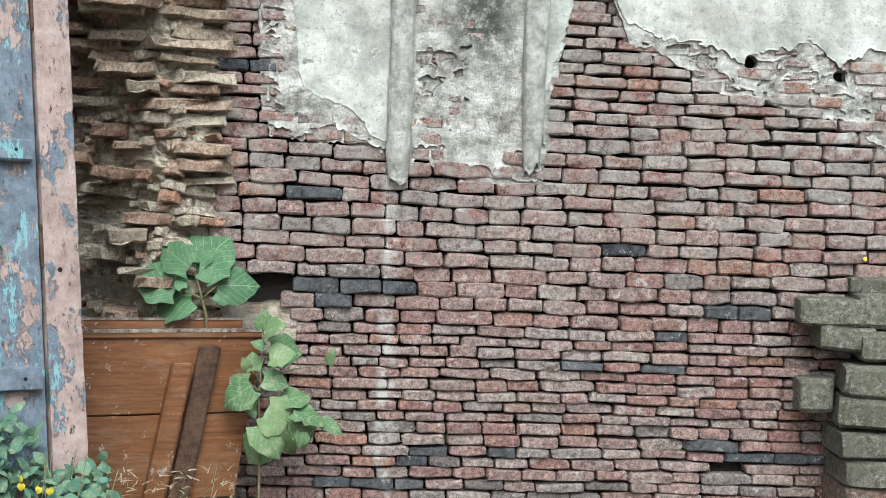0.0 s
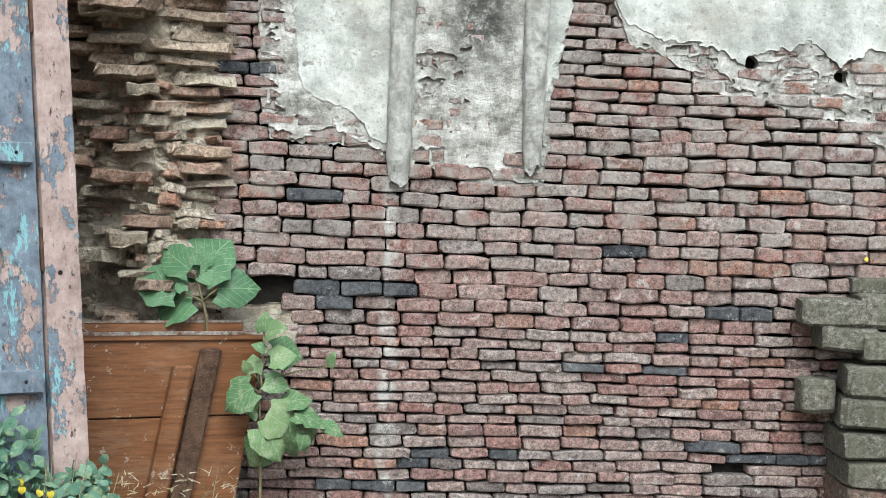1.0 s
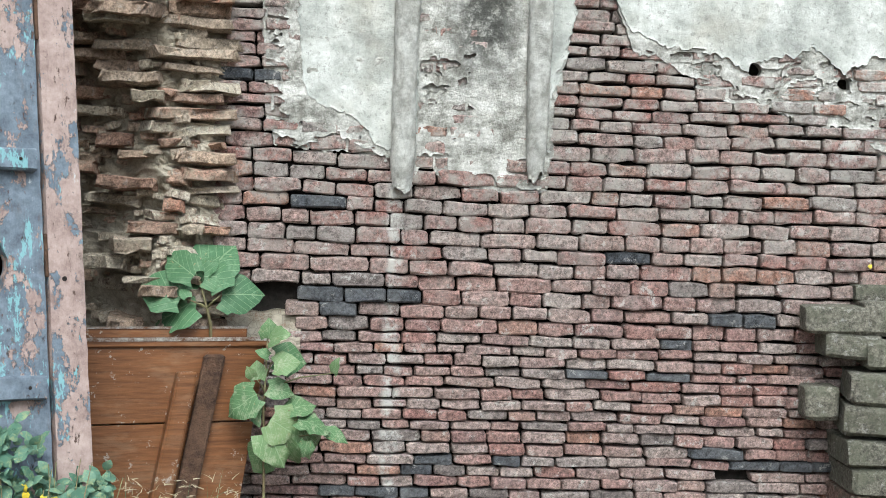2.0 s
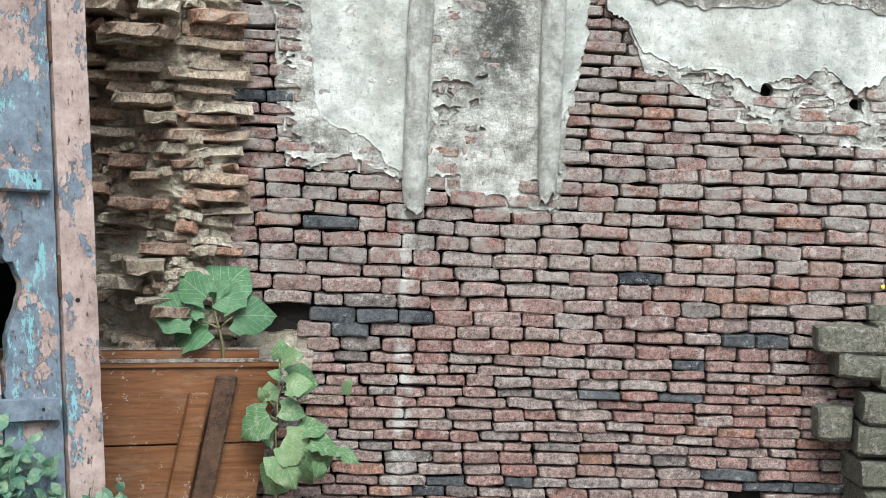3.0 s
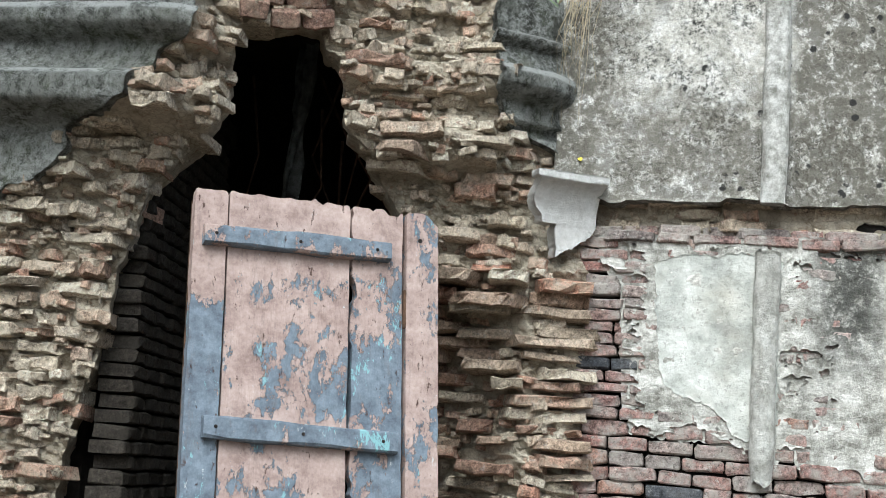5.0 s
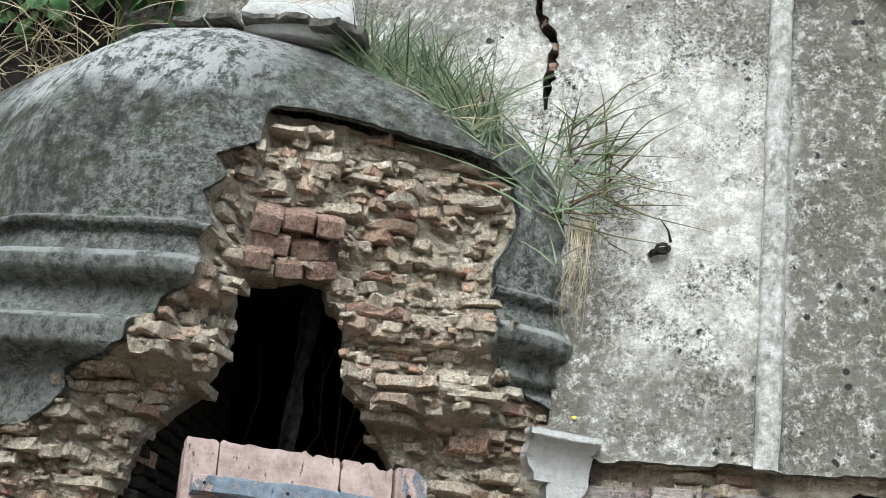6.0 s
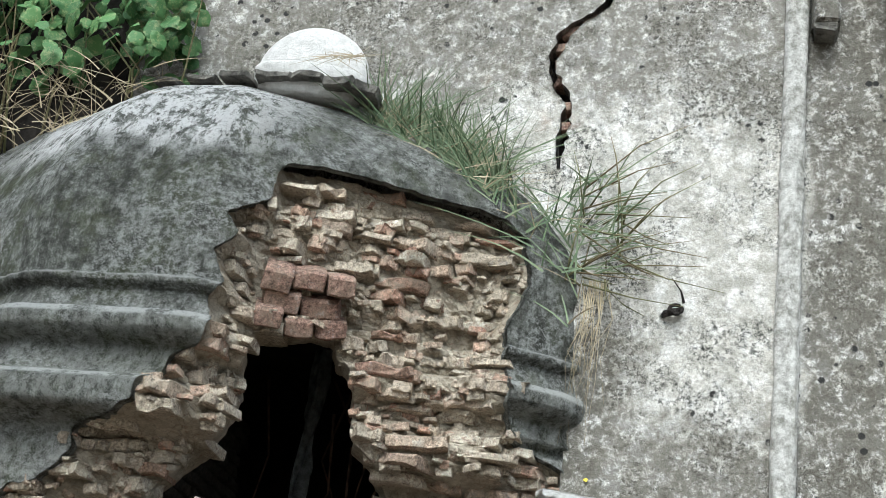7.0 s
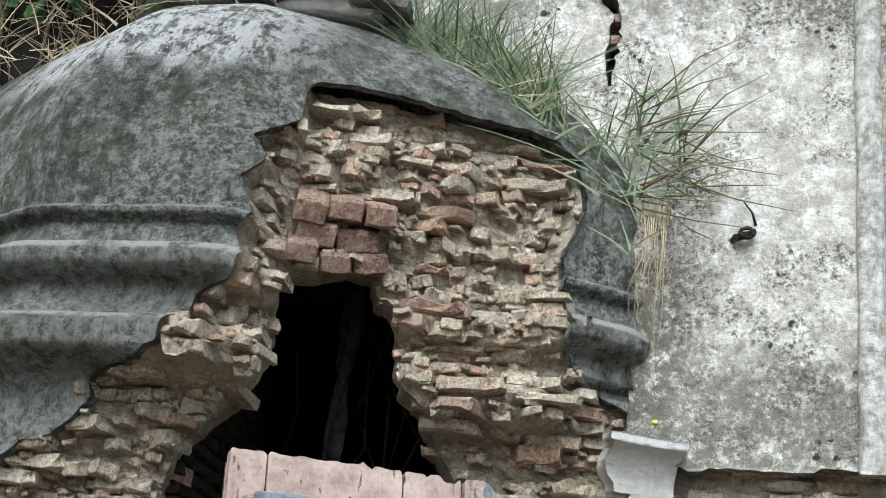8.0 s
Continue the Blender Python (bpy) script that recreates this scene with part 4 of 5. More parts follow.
for (xa, za), (xb, zb), tall in (((0.023, -0.134), (0.524, -0.131), 0.052), ((0.044, -0.626), (0.547, -0.640), 0.055), ((0.035, -1.185), (0.548, -1.198), 0.057), ((0.03, -1.78), (0.54, -1.79), 0.056)):
    bm = bmesh.new()
    steps = 9
    loops = []
    for i in range(steps):
        u = i / (steps - 1)
        x, zc = xa + (xb - xa) * u, za + (zb - za) * u
        t = tall * (1.0 + 0.06 * math.sin(7 * u + za * 20)) / 2
        loops.append([bm.verts.new((x, y, zc + d + rng.normal(0, 0.0012))) for y, d in ((-0.019, t), (-0.046, t * 0.98), (-0.052, t * 0.82), (-0.052, -t * 0.82), (-0.046, -t * 0.98), (-0.019, -t))])
    for a, b in zip(loops[:-1], loops[1:]):
        for i in range(6):
            bm.faces.new((a[i], a[(i + 1) % 6], b[(i + 1) % 6], b[i]))
    bm.faces.new(list(reversed(loops[0])))
    bm.faces.new(loops[-1])
    bmesh.ops.recalc_face_normals(bm, faces=bm.faces[:])
    batten = part("batten", bm, TOP_PAINT if za > -0.3 else BLUE_PAINT, door, "peeling pink cross batten" if za > -0.3 else "blue painted cross batten")
    for u in (0.06, 0.5, 0.92):
        bm = bmesh.new()
        bmesh.ops.create_cone(bm, cap_ends=True, segments=8, radius1=0.005, radius2=0.0035, depth=0.004, matrix=Matrix.Translation((xa + (xb - xa) * u, -0.0535, za + (zb - za) * u)) @ Matrix.Rotation(radians(90), 4, "X"))
        part("nail", bm, IRON, batten, "rusty nail head")
for z0, z1 in ((-0.333, -0.227), (-0.928, -0.82)):
    bm = bmesh.new()
    add_box(bm, (0.5665, -0.030, z0), (0.5738, -0.018, z1), 0.002)
    part("hinge", bm, OLD_WOOD, door, "rusty strap hinge")
for zc in (-0.087, -0.933):
    bm = bmesh.new()
    bmesh.ops.create_cone(bm, cap_ends=True, segments=10, radius1=0.006, radius2=0.006, depth=0.004, matrix=Matrix.Translation((0.612, -0.0305, zc)) @ Matrix.Rotation(radians(90), 4, "X"))
    part("bolt_hole", bm, IRON, door, "dark bolt hole")

# ---------------------------------------------------------------- the leaning wooden panel
P_DIR = Vector((0.956, 0.29))
panel = thing("wooden_panel", "brown varnished wooden panel leaning in the broken opening", "panel")
panel.matrix_world = Matrix.Translation((-0.372, -0.10, 1.19)) @ Euler((radians(-4), 0, math.atan2(P_DIR.y, P_DIR.x))).to_matrix().to_4x4()
for n, (z0, z1) in enumerate(((-0.225, 0.0), (-0.46, -0.229), (-0.75, -0.464), (-1.08, -0.754))):
    bm = bmesh.new()
    add_box(bm, (-1.42, -0.012, z0), (0.0, 0.012, z1), 0.002)
    for w in bm.verts:
        if w.co.x > -0.1:
            w.co.x += w.co.z * 0.17
    part("board", bm, VARNISH, panel)
bm = bmesh.new()
add_box(bm, (-1.42, -0.022, -0.018), (0.0, 0.06, 0.006), 0.003)
part("top_rail", bm, VARNISH, panel, "chipped top rail")
CHIPPED = make_mortar("chipped_paint_edge", (0.55, 0.52, 0.48), (0.16, 0.08, 0.045), 34)
bm = bmesh.new()
add_box(bm, (-1.42, -0.0245, -0.002), (0.0, -0.0215, 0.0085), 0.0)
part("worn_edge", bm, CHIPPED, panel, "pale chipped edge")
bm = bmesh.new()
add_box(bm, (-1.42, 0.047, 0.030), (-0.045, 0.051, 0.0365), 0.0)
part("worn_edge", bm, CHIPPED, panel, "pale chipped edge")
bm = bmesh.new()
add_box(bm, (-1.42, 0.05, 0.004), (-0.045, 0.075, 0.034), 0.003)
part("back_rail", bm, VARNISH, panel)
for x0, w, top, mat_, dep in ((-0.262, 0.055, -0.085, VARNISH, 0.055), (-0.185, 0.06, -0.04, OLD_WOOD, 0.03)):
    bm = bmesh.new()
    add_box(bm, (x0, -0.012 - dep, -0.60), (x0 + w, -0.013, top), 0.006, wear=0.0015)
    for v in bm.verts:
        v.co.x += (v.co.z - top) * 0.20
    part("brace", bm, mat_, panel, "upright wooden brace")

# ---------------------------------------------------------------- the stub of piled blocks
stub = thing("block_pile", "stepped pile of mossy grey masonry blocks", "masonry")
BLOCKS = [brick_mesh("block", GREY_BLOCK, 0.035, 0.018) for _ in range(8)]
for x0, x1, z0, z1, y, rz in ((1.190, 1.375, 1.254, 1.329, -0.14, -9), (1.245, 1.41, 1.182, 1.251, -0.16, -6), (1.363, 1.56, 1.253, 1.345, -0.14, -6), (1.366, 1.58, 1.154, 1.24, -0.20, -12), (1.316, 1.56, 1.056, 1.146, -0.24, -13),
                              (1.20, 1.30, 1.0, 1.093, -0.12, -8), (1.301, 1.56, 0.965, 1.05, -0.25, -14), (1.293, 1.56, 0.882, 0.958, -0.24, -5), (1.307, 1.56, 0.80, 0.876, -0.24, -3), (1.306, 1.56, 0.716, 0.796, -0.24, -2),
                              (1.29, 1.58, 0.62, 0.713, -0.25, 0), (1.30, 1.58, 0.53, 0.617, -0.25, 2), (1.28, 1.58, 0.44, 0.527, -0.25, 0), (1.28, 1.6, 0.20, 0.437, -0.26, 2), (1.26, 1.62, -0.03, 0.20, -0.27, 0),
                              (1.36, 1.60, 1.345, 1.392, -0.03, 1), (1.45, 1.75, 0.96, 1.25, -0.15, 0), (1.5, 1.9, 0.0, 0.96, -0.15, 0)):
    ob = new("block", BLOCKS[int(rng.integers(8))])
    ob.parent = stub
    deep = max(0.06, 0.02 - y)
    ob.matrix_local = Matrix.Translation(((x0 + x1) / 2, y + deep / 2, (z0 + z1) / 2)) @ Euler((0, rng.normal(0, 0.012), radians(rz))).to_matrix().to_4x4() @ Matrix.Diagonal((x1 - x0, deep, z1 - z0, 1))


# ---------------------------------------------------------------- plaster cornice stub in the corner
def cornice_at(u, v, inset=0.0):
    """A cavetto moulding on the bay's flank that swells out as it rises; u runs along the flank, v up."""
    q, n = plan(u)
    rise = np.clip((v - 2.335) / 0.115, 0, 1)
    off = np.where(v > 2.335, 0.020 + 0.075 * (1 - np.sqrt(1 - 0.97 * rise**2)), 0.016) + np.where(v > 2.45, 0.012, 0) + 0.006 * field(u * 14, v * 18, 7, 4)
    return np.concatenate([q + n * (off - inset)[..., None], v[..., None]], -1)


cornice = thing("cornice_stub", "broken white plaster cornice moulding in the corner", "moulding")
sheet("moulding", np.arange(0.0, 0.24, 0.005), np.arange(2.19, 2.475, 0.005), cornice_at, lambda u, v: cornice_at(u, v, 0.05),
      lambda u, v: np.where(v > 2.335, u < 0.19 + 0.35 * (v - 2.335) + 0.02 * field(u * 20, v * 30, 3), (v > 2.325 - 0.65 * u + 0.02 * field(u * 25, v * 25, 13)) & (u < 0.135 + 0.015 * field(u * 20, v * 30, 3))), LIME, cornice, ease=1)
bm = bmesh.new()
add_box(bm, (-0.60, 0.0, 2.30), (-0.50, 0.05, 2.44), 0.01, wear=0.004)
part("backing", bm, MUD, cornice)

# Bricks of the arch over the opening, set on edge and seen from below.
for rank, (vz, count, low, high) in enumerate(((2.885, 3, 0.86, 1.14), (2.945, 2, 0.87, 1.12), (3.0, 3, 0.84, 1.12))):
    for n in range(count):
        wide = (high - low) / count
        sn = low + (n + 0.5) * wide
        q = Vector(core_at(np.array([sn]), np.array([vz]))[0]) + Vector((INWARD[0], INWARD[1], 0)) * (0.02 - 0.025 * rank) + Vector((0, 0, rng.normal(0, 0.006)))
        m = Matrix.Translation(q) @ Euler((0.45 + rng.normal(0, 0.08), (n - count / 2 + 0.5) * 0.10 + rng.normal(0, 0.04), radians(24) + rng.normal(0, 0.08))).to_matrix().to_4x4()
        arch_bricks.append((int(rng.integers(12)), m @ Matrix.Diagonal((wide * rng.uniform(0.85, 1.0), 0.14, rng.uniform(0.055, 0.07), 1))))

# Pale broken bricks under the ledge of the upper wall.
ledge_bricks = []
for zc, y, skip in ((2.315, 0.045, 0.0), (2.352, 0.085, 0.12), (2.393, 0.105, 0.25), (2.432, 0.09, 0.1)):
    x = -0.47
    while x < 0.57:
        w = rng.uniform(0.08, 0.17)
        if rng.random() > skip:
            m = Matrix.Translation((x + w / 2, y + rng.normal(0, 0.012), zc + rng.normal(0, 0.004))) @ Euler((rng.normal(0, 0.06), rng.normal(0, 0.03), rng.normal(0, 0.06))).to_matrix().to_4x4()
            ledge_bricks.append((int(rng.integers(14)), m @ Matrix.Diagonal((w * 0.96, 0.13, 0.034, 1))))
        x += w

# The inner jamb beside the opening, its shade put into the brick colour.
SHADED_BRICK = make_brick("shaded_brick", [(0.0, (0.025, 0.021, 0.018)), (0.5, (0.045, 0.038, 0.031)), (1.0, (0.033, 0.027, 0.023))], 0.04, (0.05, 0.045, 0.037), 0.4)
SHADED = [brick_mesh("brick", SHADED_BRICK, 0.07, 0.03) for _ in range(6)]
jamb = thing("wall_jamb", "brick jamb inside the broken opening, its shade put into the colour", "wall", "structure")
j0, j1 = Vector((-1.76, -0.42)), Vector((-1.87, 0.45))
jd = (j1 - j0).normalized()
jturn = math.atan2(jd.y, jd.x)
jamb_bricks = []
z = 0.6
while z < 2.75:
    x = rng.uniform(-0.05, 0)
    while x < 0.85:
        w = rng.uniform(0.10, 0.17)
        q = j0 + jd * (x + w / 2)
        m = Matrix.Translation((q.x, q.y, z)) @ Euler((rng.normal(0, 0.03), rng.normal(0, 0.03), jturn + rng.normal(0, 0.05))).to_matrix().to_4x4()
        jamb_bricks.append((int(rng.integers(6)), m @ Matrix.Diagonal((w * 0.95, 0.10, 0.036, 1))))
        x += w
    z += 0.042
bm = bmesh.new()
add_box(bm, (-2.2, -0.30, 0.0), (-1.90, 0.45, 2.8))
part("core", bm, SHADE_BLACK, jamb)

for x, z in ((-0.715, 3.70), (-0.70, 3.77), (-0.76, 3.86), (-0.74, 3.93), (-0.735, 3.99), (-0.715, 4.05), (-0.66, 4.10)):
    ledge_bricks.append((int(rng.integers(18)), Matrix.Translation((x + rng.normal(0, 0.012), 0.02, z)) @ Euler((0, rng.normal(0, 0.15), rng.normal(0, 0.2))).to_matrix().to_4x4() @ Matrix.Diagonal((0.07, 0.09, 0.036, 1))))

# Loose slabs on top of the dome and the white finial among them.
finial = thing("dome_finial", "whitewashed half-round dome finial with a chipped rim", "finial")
rings = 10
prof = [(0.15, -0.10), (0.185, -0.09), (0.205, -0.02), (0.207, 0.0), (0.20, 0.008)] + [(0.195 * math.cos(a), 0.008 + 0.165 * math.sin(a) ** 1.1) for a in np.linspace(0.05, math.pi / 2 - 0.02, rings)]
for piece, ring_rows, words in (("rim", prof[:5], "chipped moulded rim"), ("cap", prof[4:], "")):
    bm = bmesh.new()
    cols = [[bm.verts.new((r * math.cos(t) * (1 + 0.015 * math.sin(5 * t)), r * 0.4 * math.sin(t), h)) for r, h in ring_rows] for t in np.linspace(0, 2 * math.pi, 37)[:-1]]
    for i in range(36):
        for j in range(len(ring_rows) - 1):
            bm.faces.new((cols[i][j], cols[(i + 1) % 36][j], cols[(i + 1) % 36][j + 1], cols[i][j + 1]))
    bm.faces.new([c[-1] for c in cols])
    bm.faces.new([c[0] for c in reversed(cols)])
    part(piece, bm, LIME, finial, words, smooth=True)
finial.matrix_world = Matrix.Translation((-1.562, -0.145, 3.815)) @ Euler((0, radians(6), 0)).to_matrix().to_4x4()
DARK_STONE = make_mortar("dark_stone", (0.27, 0.26, 0.235), (0.07, 0.068, 0.062), 16)
SLABS = [brick_mesh("slab", DARK_STONE, 0.06, 0.05) for _ in range(4)]
for n, (x, z, w, h) in enumerate(((-2.02, 3.735, 0.09, 0.016), (-1.91, 3.750, 0.10, 0.018), (-1.79, 3.760, 0.11, 0.02), (-1.67, 3.764, 0.12, 0.022), (-1.55, 3.760, 0.11, 0.024), (-1.43, 3.742, 0.10, 0.034), (-1.345, 3.715, 0.09, 0.034))):
    ob = new("stone_slab", SLABS[n % 4])
    tagged(ob, "loose dark stone slab on top of the dome", "stone", "slabs on the dome")
    ob.matrix_world = Matrix.Translation((x, -0.185, z)) @ Euler((0, rng.normal(0, 0.06) + (0.3 if x > -1.42 else 0), rng.normal(0, 0.15))).to_matrix().to_4x4() @ Matrix.Diagonal((w, 0.14, h, 1))

# Plaster bracket high on the upper wall, and an iron hook.
def wall_bracket(x0, x1, z0):
    ob = thing("wall_bracket", "short square plaster bracket with a dark underside", "bracket", group="brackets of the upper wall")
    bm = bmesh.new()
    add_box(bm, (x0, -0.125, z0 + 0.03), (x1, -0.015, z0 + 0.42), 0.008, wear=0.004)
    part("block", bm, UPPER, ob)
    bm = bmesh.new()
    add_box(bm, (x0 + 0.004, -0.118, z0), (x1 - 0.004, -0.015, z0 + 0.029), 0.006, wear=0.003)
    part("foot", bm, DARK_STONE, ob)


wall_bracket(0.056, 0.139, 4.01)
wall_bracket(0.286, 0.368, 4.0)


def tube(name, points, radius, material, parent=None, label="", tip=0.4):
    """A round rod through the points, thinner at its end, of five sides."""
    pts = [Vector(q) for q in points]
    verts, faces = [], []
    for n, q in enumerate(pts):
        d = (pts[min(n + 1, len(pts) - 1)] - pts[max(n - 1, 0)]).normalized()
        a = d.orthogonal().normalized()
        b = d.cross(a)
        r = radius * (1 + (tip - 1) * n / (len(pts) - 1))
        verts += [q + r * (math.cos(t) * a + math.sin(t) * b) for t in np.arange(5) * 2 * math.pi / 5]
    for n in range(len(pts) - 1):
        for i in range(5):
            faces.append((n * 5 + i, n * 5 + (i + 1) % 5, n * 5 + 5 + (i + 1) % 5, n * 5 + 5 + i))
    faces += [tuple(range(4, -1, -1)), tuple(range(len(verts) - 5, len(verts)))]
    return mesh_ob(name, verts, faces, material, parent, label, True)


hook = thing("iron_hook", "rusty iron hook let into the limewashed wall", "hook")
tube("pin", [(-0.372, -0.035, 3.055), (-0.352, -0.065, 3.056), (-0.325, -0.075, 3.062), (-0.303, -0.06, 3.072)], 0.013, IRON, hook, tip=0.8)
tube("ring", [(-0.318 + 0.020 * math.cos(a), -0.085 + 0.006 * math.sin(a), 3.066 + 0.017 * math.sin(a)) for a in np.linspace(0, 2 * math.pi, 13)], 0.006, IRON, hook, tip=1.0)
tube("wire", [(-0.295, -0.075, 3.09), (-0.305, -0.085, 3.125), (-0.335, -0.09, 3.165)], 0.005, IRON, hook, tip=0.2)

# ---------------------------------------------------------------- plants
def leaf_mesh(name, material, kind, curl=0.25):
    """A leaf one unit long from its stalk at the origin along +x, facing +z, folded along its midrib."""
    n = 7
    verts, faces = [], []
    for i in range(n + 1):
        u = i / n
        if kind == "heart":
            w = (0.36, 0.53, 0.58, 0.56, 0.49, 0.37, 0.21, 0.015)[i]
        elif kind == "oval":
            w = 0.40 * math.sin(math.pi * u) ** 0.65
        else:
            w = 0.26 * math.sin(math.pi * u) ** 0.8
        w = max(w, 0.012)
        back = -0.13 if kind == "heart" and i == 0 else 0.0
        bend = -curl * u * u
        for j, t in enumerate((-1, -0.5, 0, 0.5, 1)):
            wob = rng.normal(0, 0.03)
            verts.append((u + (back if abs(t) > 0.6 else 0) + rng.normal(0, 0.012), w * t * (1 + rng.normal(0, 0.06)), bend + 0.16 * w * abs(t) + wob - 0.05 * t * t))
    for i in range(n):
        for j in range(4):
            a = i * 5 + j
            faces.append((a, a + 1, a + 6, a + 5))
    me = bpy.data.meshes.new(name)
    me.from_pydata(verts, [], faces)
    me.materials.append(material)
    me.polygons.foreach_set("use_smooth", [True] * len(me.polygons))
    return me


def leaf_pose(base, angle, size, face=(0.0, -0.75, 0.55), wide=1.0, tilt=0.0):
    """The stalk's end at base; angle: degrees in the wall's plane from +x; face: where its upper side looks."""
    d = Vector((math.cos(radians(angle)), tilt, math.sin(radians(angle)))).normalized()
    nrm = Vector(face)
    nrm = (nrm - d * nrm.dot(d)).normalized()
    side = nrm.cross(d)
    m = Matrix((d, side, nrm)).transposed().to_4x4()
    m.translation = Vector(base)
    return m @ Matrix.Diagonal((size, size * wide, size, 1))


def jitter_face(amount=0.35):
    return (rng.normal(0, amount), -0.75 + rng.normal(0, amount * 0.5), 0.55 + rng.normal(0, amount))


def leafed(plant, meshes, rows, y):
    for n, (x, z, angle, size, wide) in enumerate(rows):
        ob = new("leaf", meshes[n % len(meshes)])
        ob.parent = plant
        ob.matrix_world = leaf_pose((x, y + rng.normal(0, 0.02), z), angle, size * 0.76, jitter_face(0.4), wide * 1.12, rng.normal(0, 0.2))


HEARTS = [leaf_mesh("leaf", LEAF, "heart", 0.4) for _ in range(4)]
PALES = [leaf_mesh("leaf", PALE_LEAF, "heart", 0.3) for _ in range(4)]
OVALS = [leaf_mesh("leaf", BUSH_LEAF, "oval", 0.2) for _ in range(5)]

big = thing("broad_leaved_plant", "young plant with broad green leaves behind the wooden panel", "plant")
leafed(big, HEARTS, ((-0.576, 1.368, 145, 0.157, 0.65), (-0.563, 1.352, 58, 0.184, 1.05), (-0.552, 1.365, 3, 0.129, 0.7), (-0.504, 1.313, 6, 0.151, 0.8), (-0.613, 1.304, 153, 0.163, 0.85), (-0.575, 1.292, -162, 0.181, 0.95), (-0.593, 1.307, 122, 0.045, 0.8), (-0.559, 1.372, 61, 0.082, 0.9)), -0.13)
tube("stem", [(-0.529, -0.06, 1.0), (-0.529, -0.12, 1.229), (-0.541, -0.12, 1.276), (-0.555, -0.12, 1.324), (-0.564, -0.12, 1.355)], 0.006, STEM, big)
for a, b in (((-0.541, -0.12, 1.276), (-0.504, -0.13, 1.313)), ((-0.541, -0.12, 1.276), (-0.613, -0.13, 1.304)), ((-0.541, -0.12, 1.276), (-0.575, -0.13, 1.292))):
    tube("leaf_stalk", [a, ((a[0] + b[0]) / 2, (a[1] + b[1]) / 2, (a[2] + b[2]) / 2 + 0.004), b], 0.004, STEM, big)

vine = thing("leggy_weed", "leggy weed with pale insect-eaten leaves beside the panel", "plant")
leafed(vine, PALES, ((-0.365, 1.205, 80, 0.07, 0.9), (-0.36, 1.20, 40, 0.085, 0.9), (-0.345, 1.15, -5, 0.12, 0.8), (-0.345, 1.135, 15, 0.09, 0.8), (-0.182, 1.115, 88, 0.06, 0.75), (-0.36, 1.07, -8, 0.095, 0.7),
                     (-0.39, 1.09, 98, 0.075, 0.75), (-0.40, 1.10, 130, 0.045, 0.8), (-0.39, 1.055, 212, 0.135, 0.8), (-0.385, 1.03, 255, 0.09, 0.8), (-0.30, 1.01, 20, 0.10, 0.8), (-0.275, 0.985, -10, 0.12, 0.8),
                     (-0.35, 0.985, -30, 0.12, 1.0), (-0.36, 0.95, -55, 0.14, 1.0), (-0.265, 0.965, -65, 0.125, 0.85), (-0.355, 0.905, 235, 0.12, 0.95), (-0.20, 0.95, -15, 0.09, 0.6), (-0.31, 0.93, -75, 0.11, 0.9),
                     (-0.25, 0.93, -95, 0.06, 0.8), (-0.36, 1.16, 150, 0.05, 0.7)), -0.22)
tube("stem", [(-0.362, -0.2, 0.0), (-0.362, -0.2, 0.5), (-0.365, -0.2, 0.8), (-0.372, -0.2, 1.0), (-0.366, -0.2, 1.21)], 0.006, STEM, vine)
for b in ((-0.30, 1.01), (-0.275, 0.985), (-0.39, 1.09), (-0.39, 1.055), (-0.345, 1.15), (-0.182, 1.115), (-0.355, 0.905), (-0.20, 0.95)):
    tube("leaf_stalk", [(-0.366, -0.2, b[1] - 0.05), ((-0.366 + b[0]) / 2, -0.21, b[1] - 0.015), (b[0], -0.22, b[1])], 0.003, STEM, vine)


def strew(name, material, parent, mesh_list, poses, label=""):
    """Many leaves or blades in one mesh of their own islands."""
    verts, faces, count = [], [], 0
    data = [(np.array([v.co[:] for v in me.vertices]), [list(q.vertices) for q in me.polygons]) for me in mesh_list]
    for n, m in enumerate(poses):
        co, fs = data[n % len(data)]
        mm = np.array(m)
        verts.append(co @ mm[:3, :3].T + mm[:3, 3])
        faces += [[i + count for i in f] for f in fs]
        count += len(co)
    return tagged(mesh_ob(name, np.concatenate(verts), faces, material, parent, label, True), kind="stuff")


def blades(name, material, parent, roots, lean, length, width, label=""):
    """Grass: each blade a narrow folded strip that bends over."""
    verts, faces = [], []
    for q in roots:
        d = Vector((rng.normal(lean[0], lean[3]), rng.normal(lean[1], 0.25), rng.normal(lean[2], 0.25))).normalized()
        size, w = rng.uniform(*length), width * rng.uniform(0.6, 1.3)
        side = d.cross(Vector((rng.normal(0, 0.4), -1, 0.2))).normalized() * w
        droop = Vector((d.x * 0.6, d.y * 0.4, -rng.uniform(0.05, 0.6)))
        start = len(verts)
        for i in range(5):
            u = i / 4
            c = Vector(q) + d * size * u + droop * size * 0.5 * u * u
            k = (1 - u) ** 0.7
            verts += [c - side * k, c + side * k]
        for i in range(4):
            a = start + 2 * i
            faces.append((a, a + 1, a + 3, a + 2))
    return tagged(mesh_ob(name, verts, faces, material, parent, label), kind="stuff")


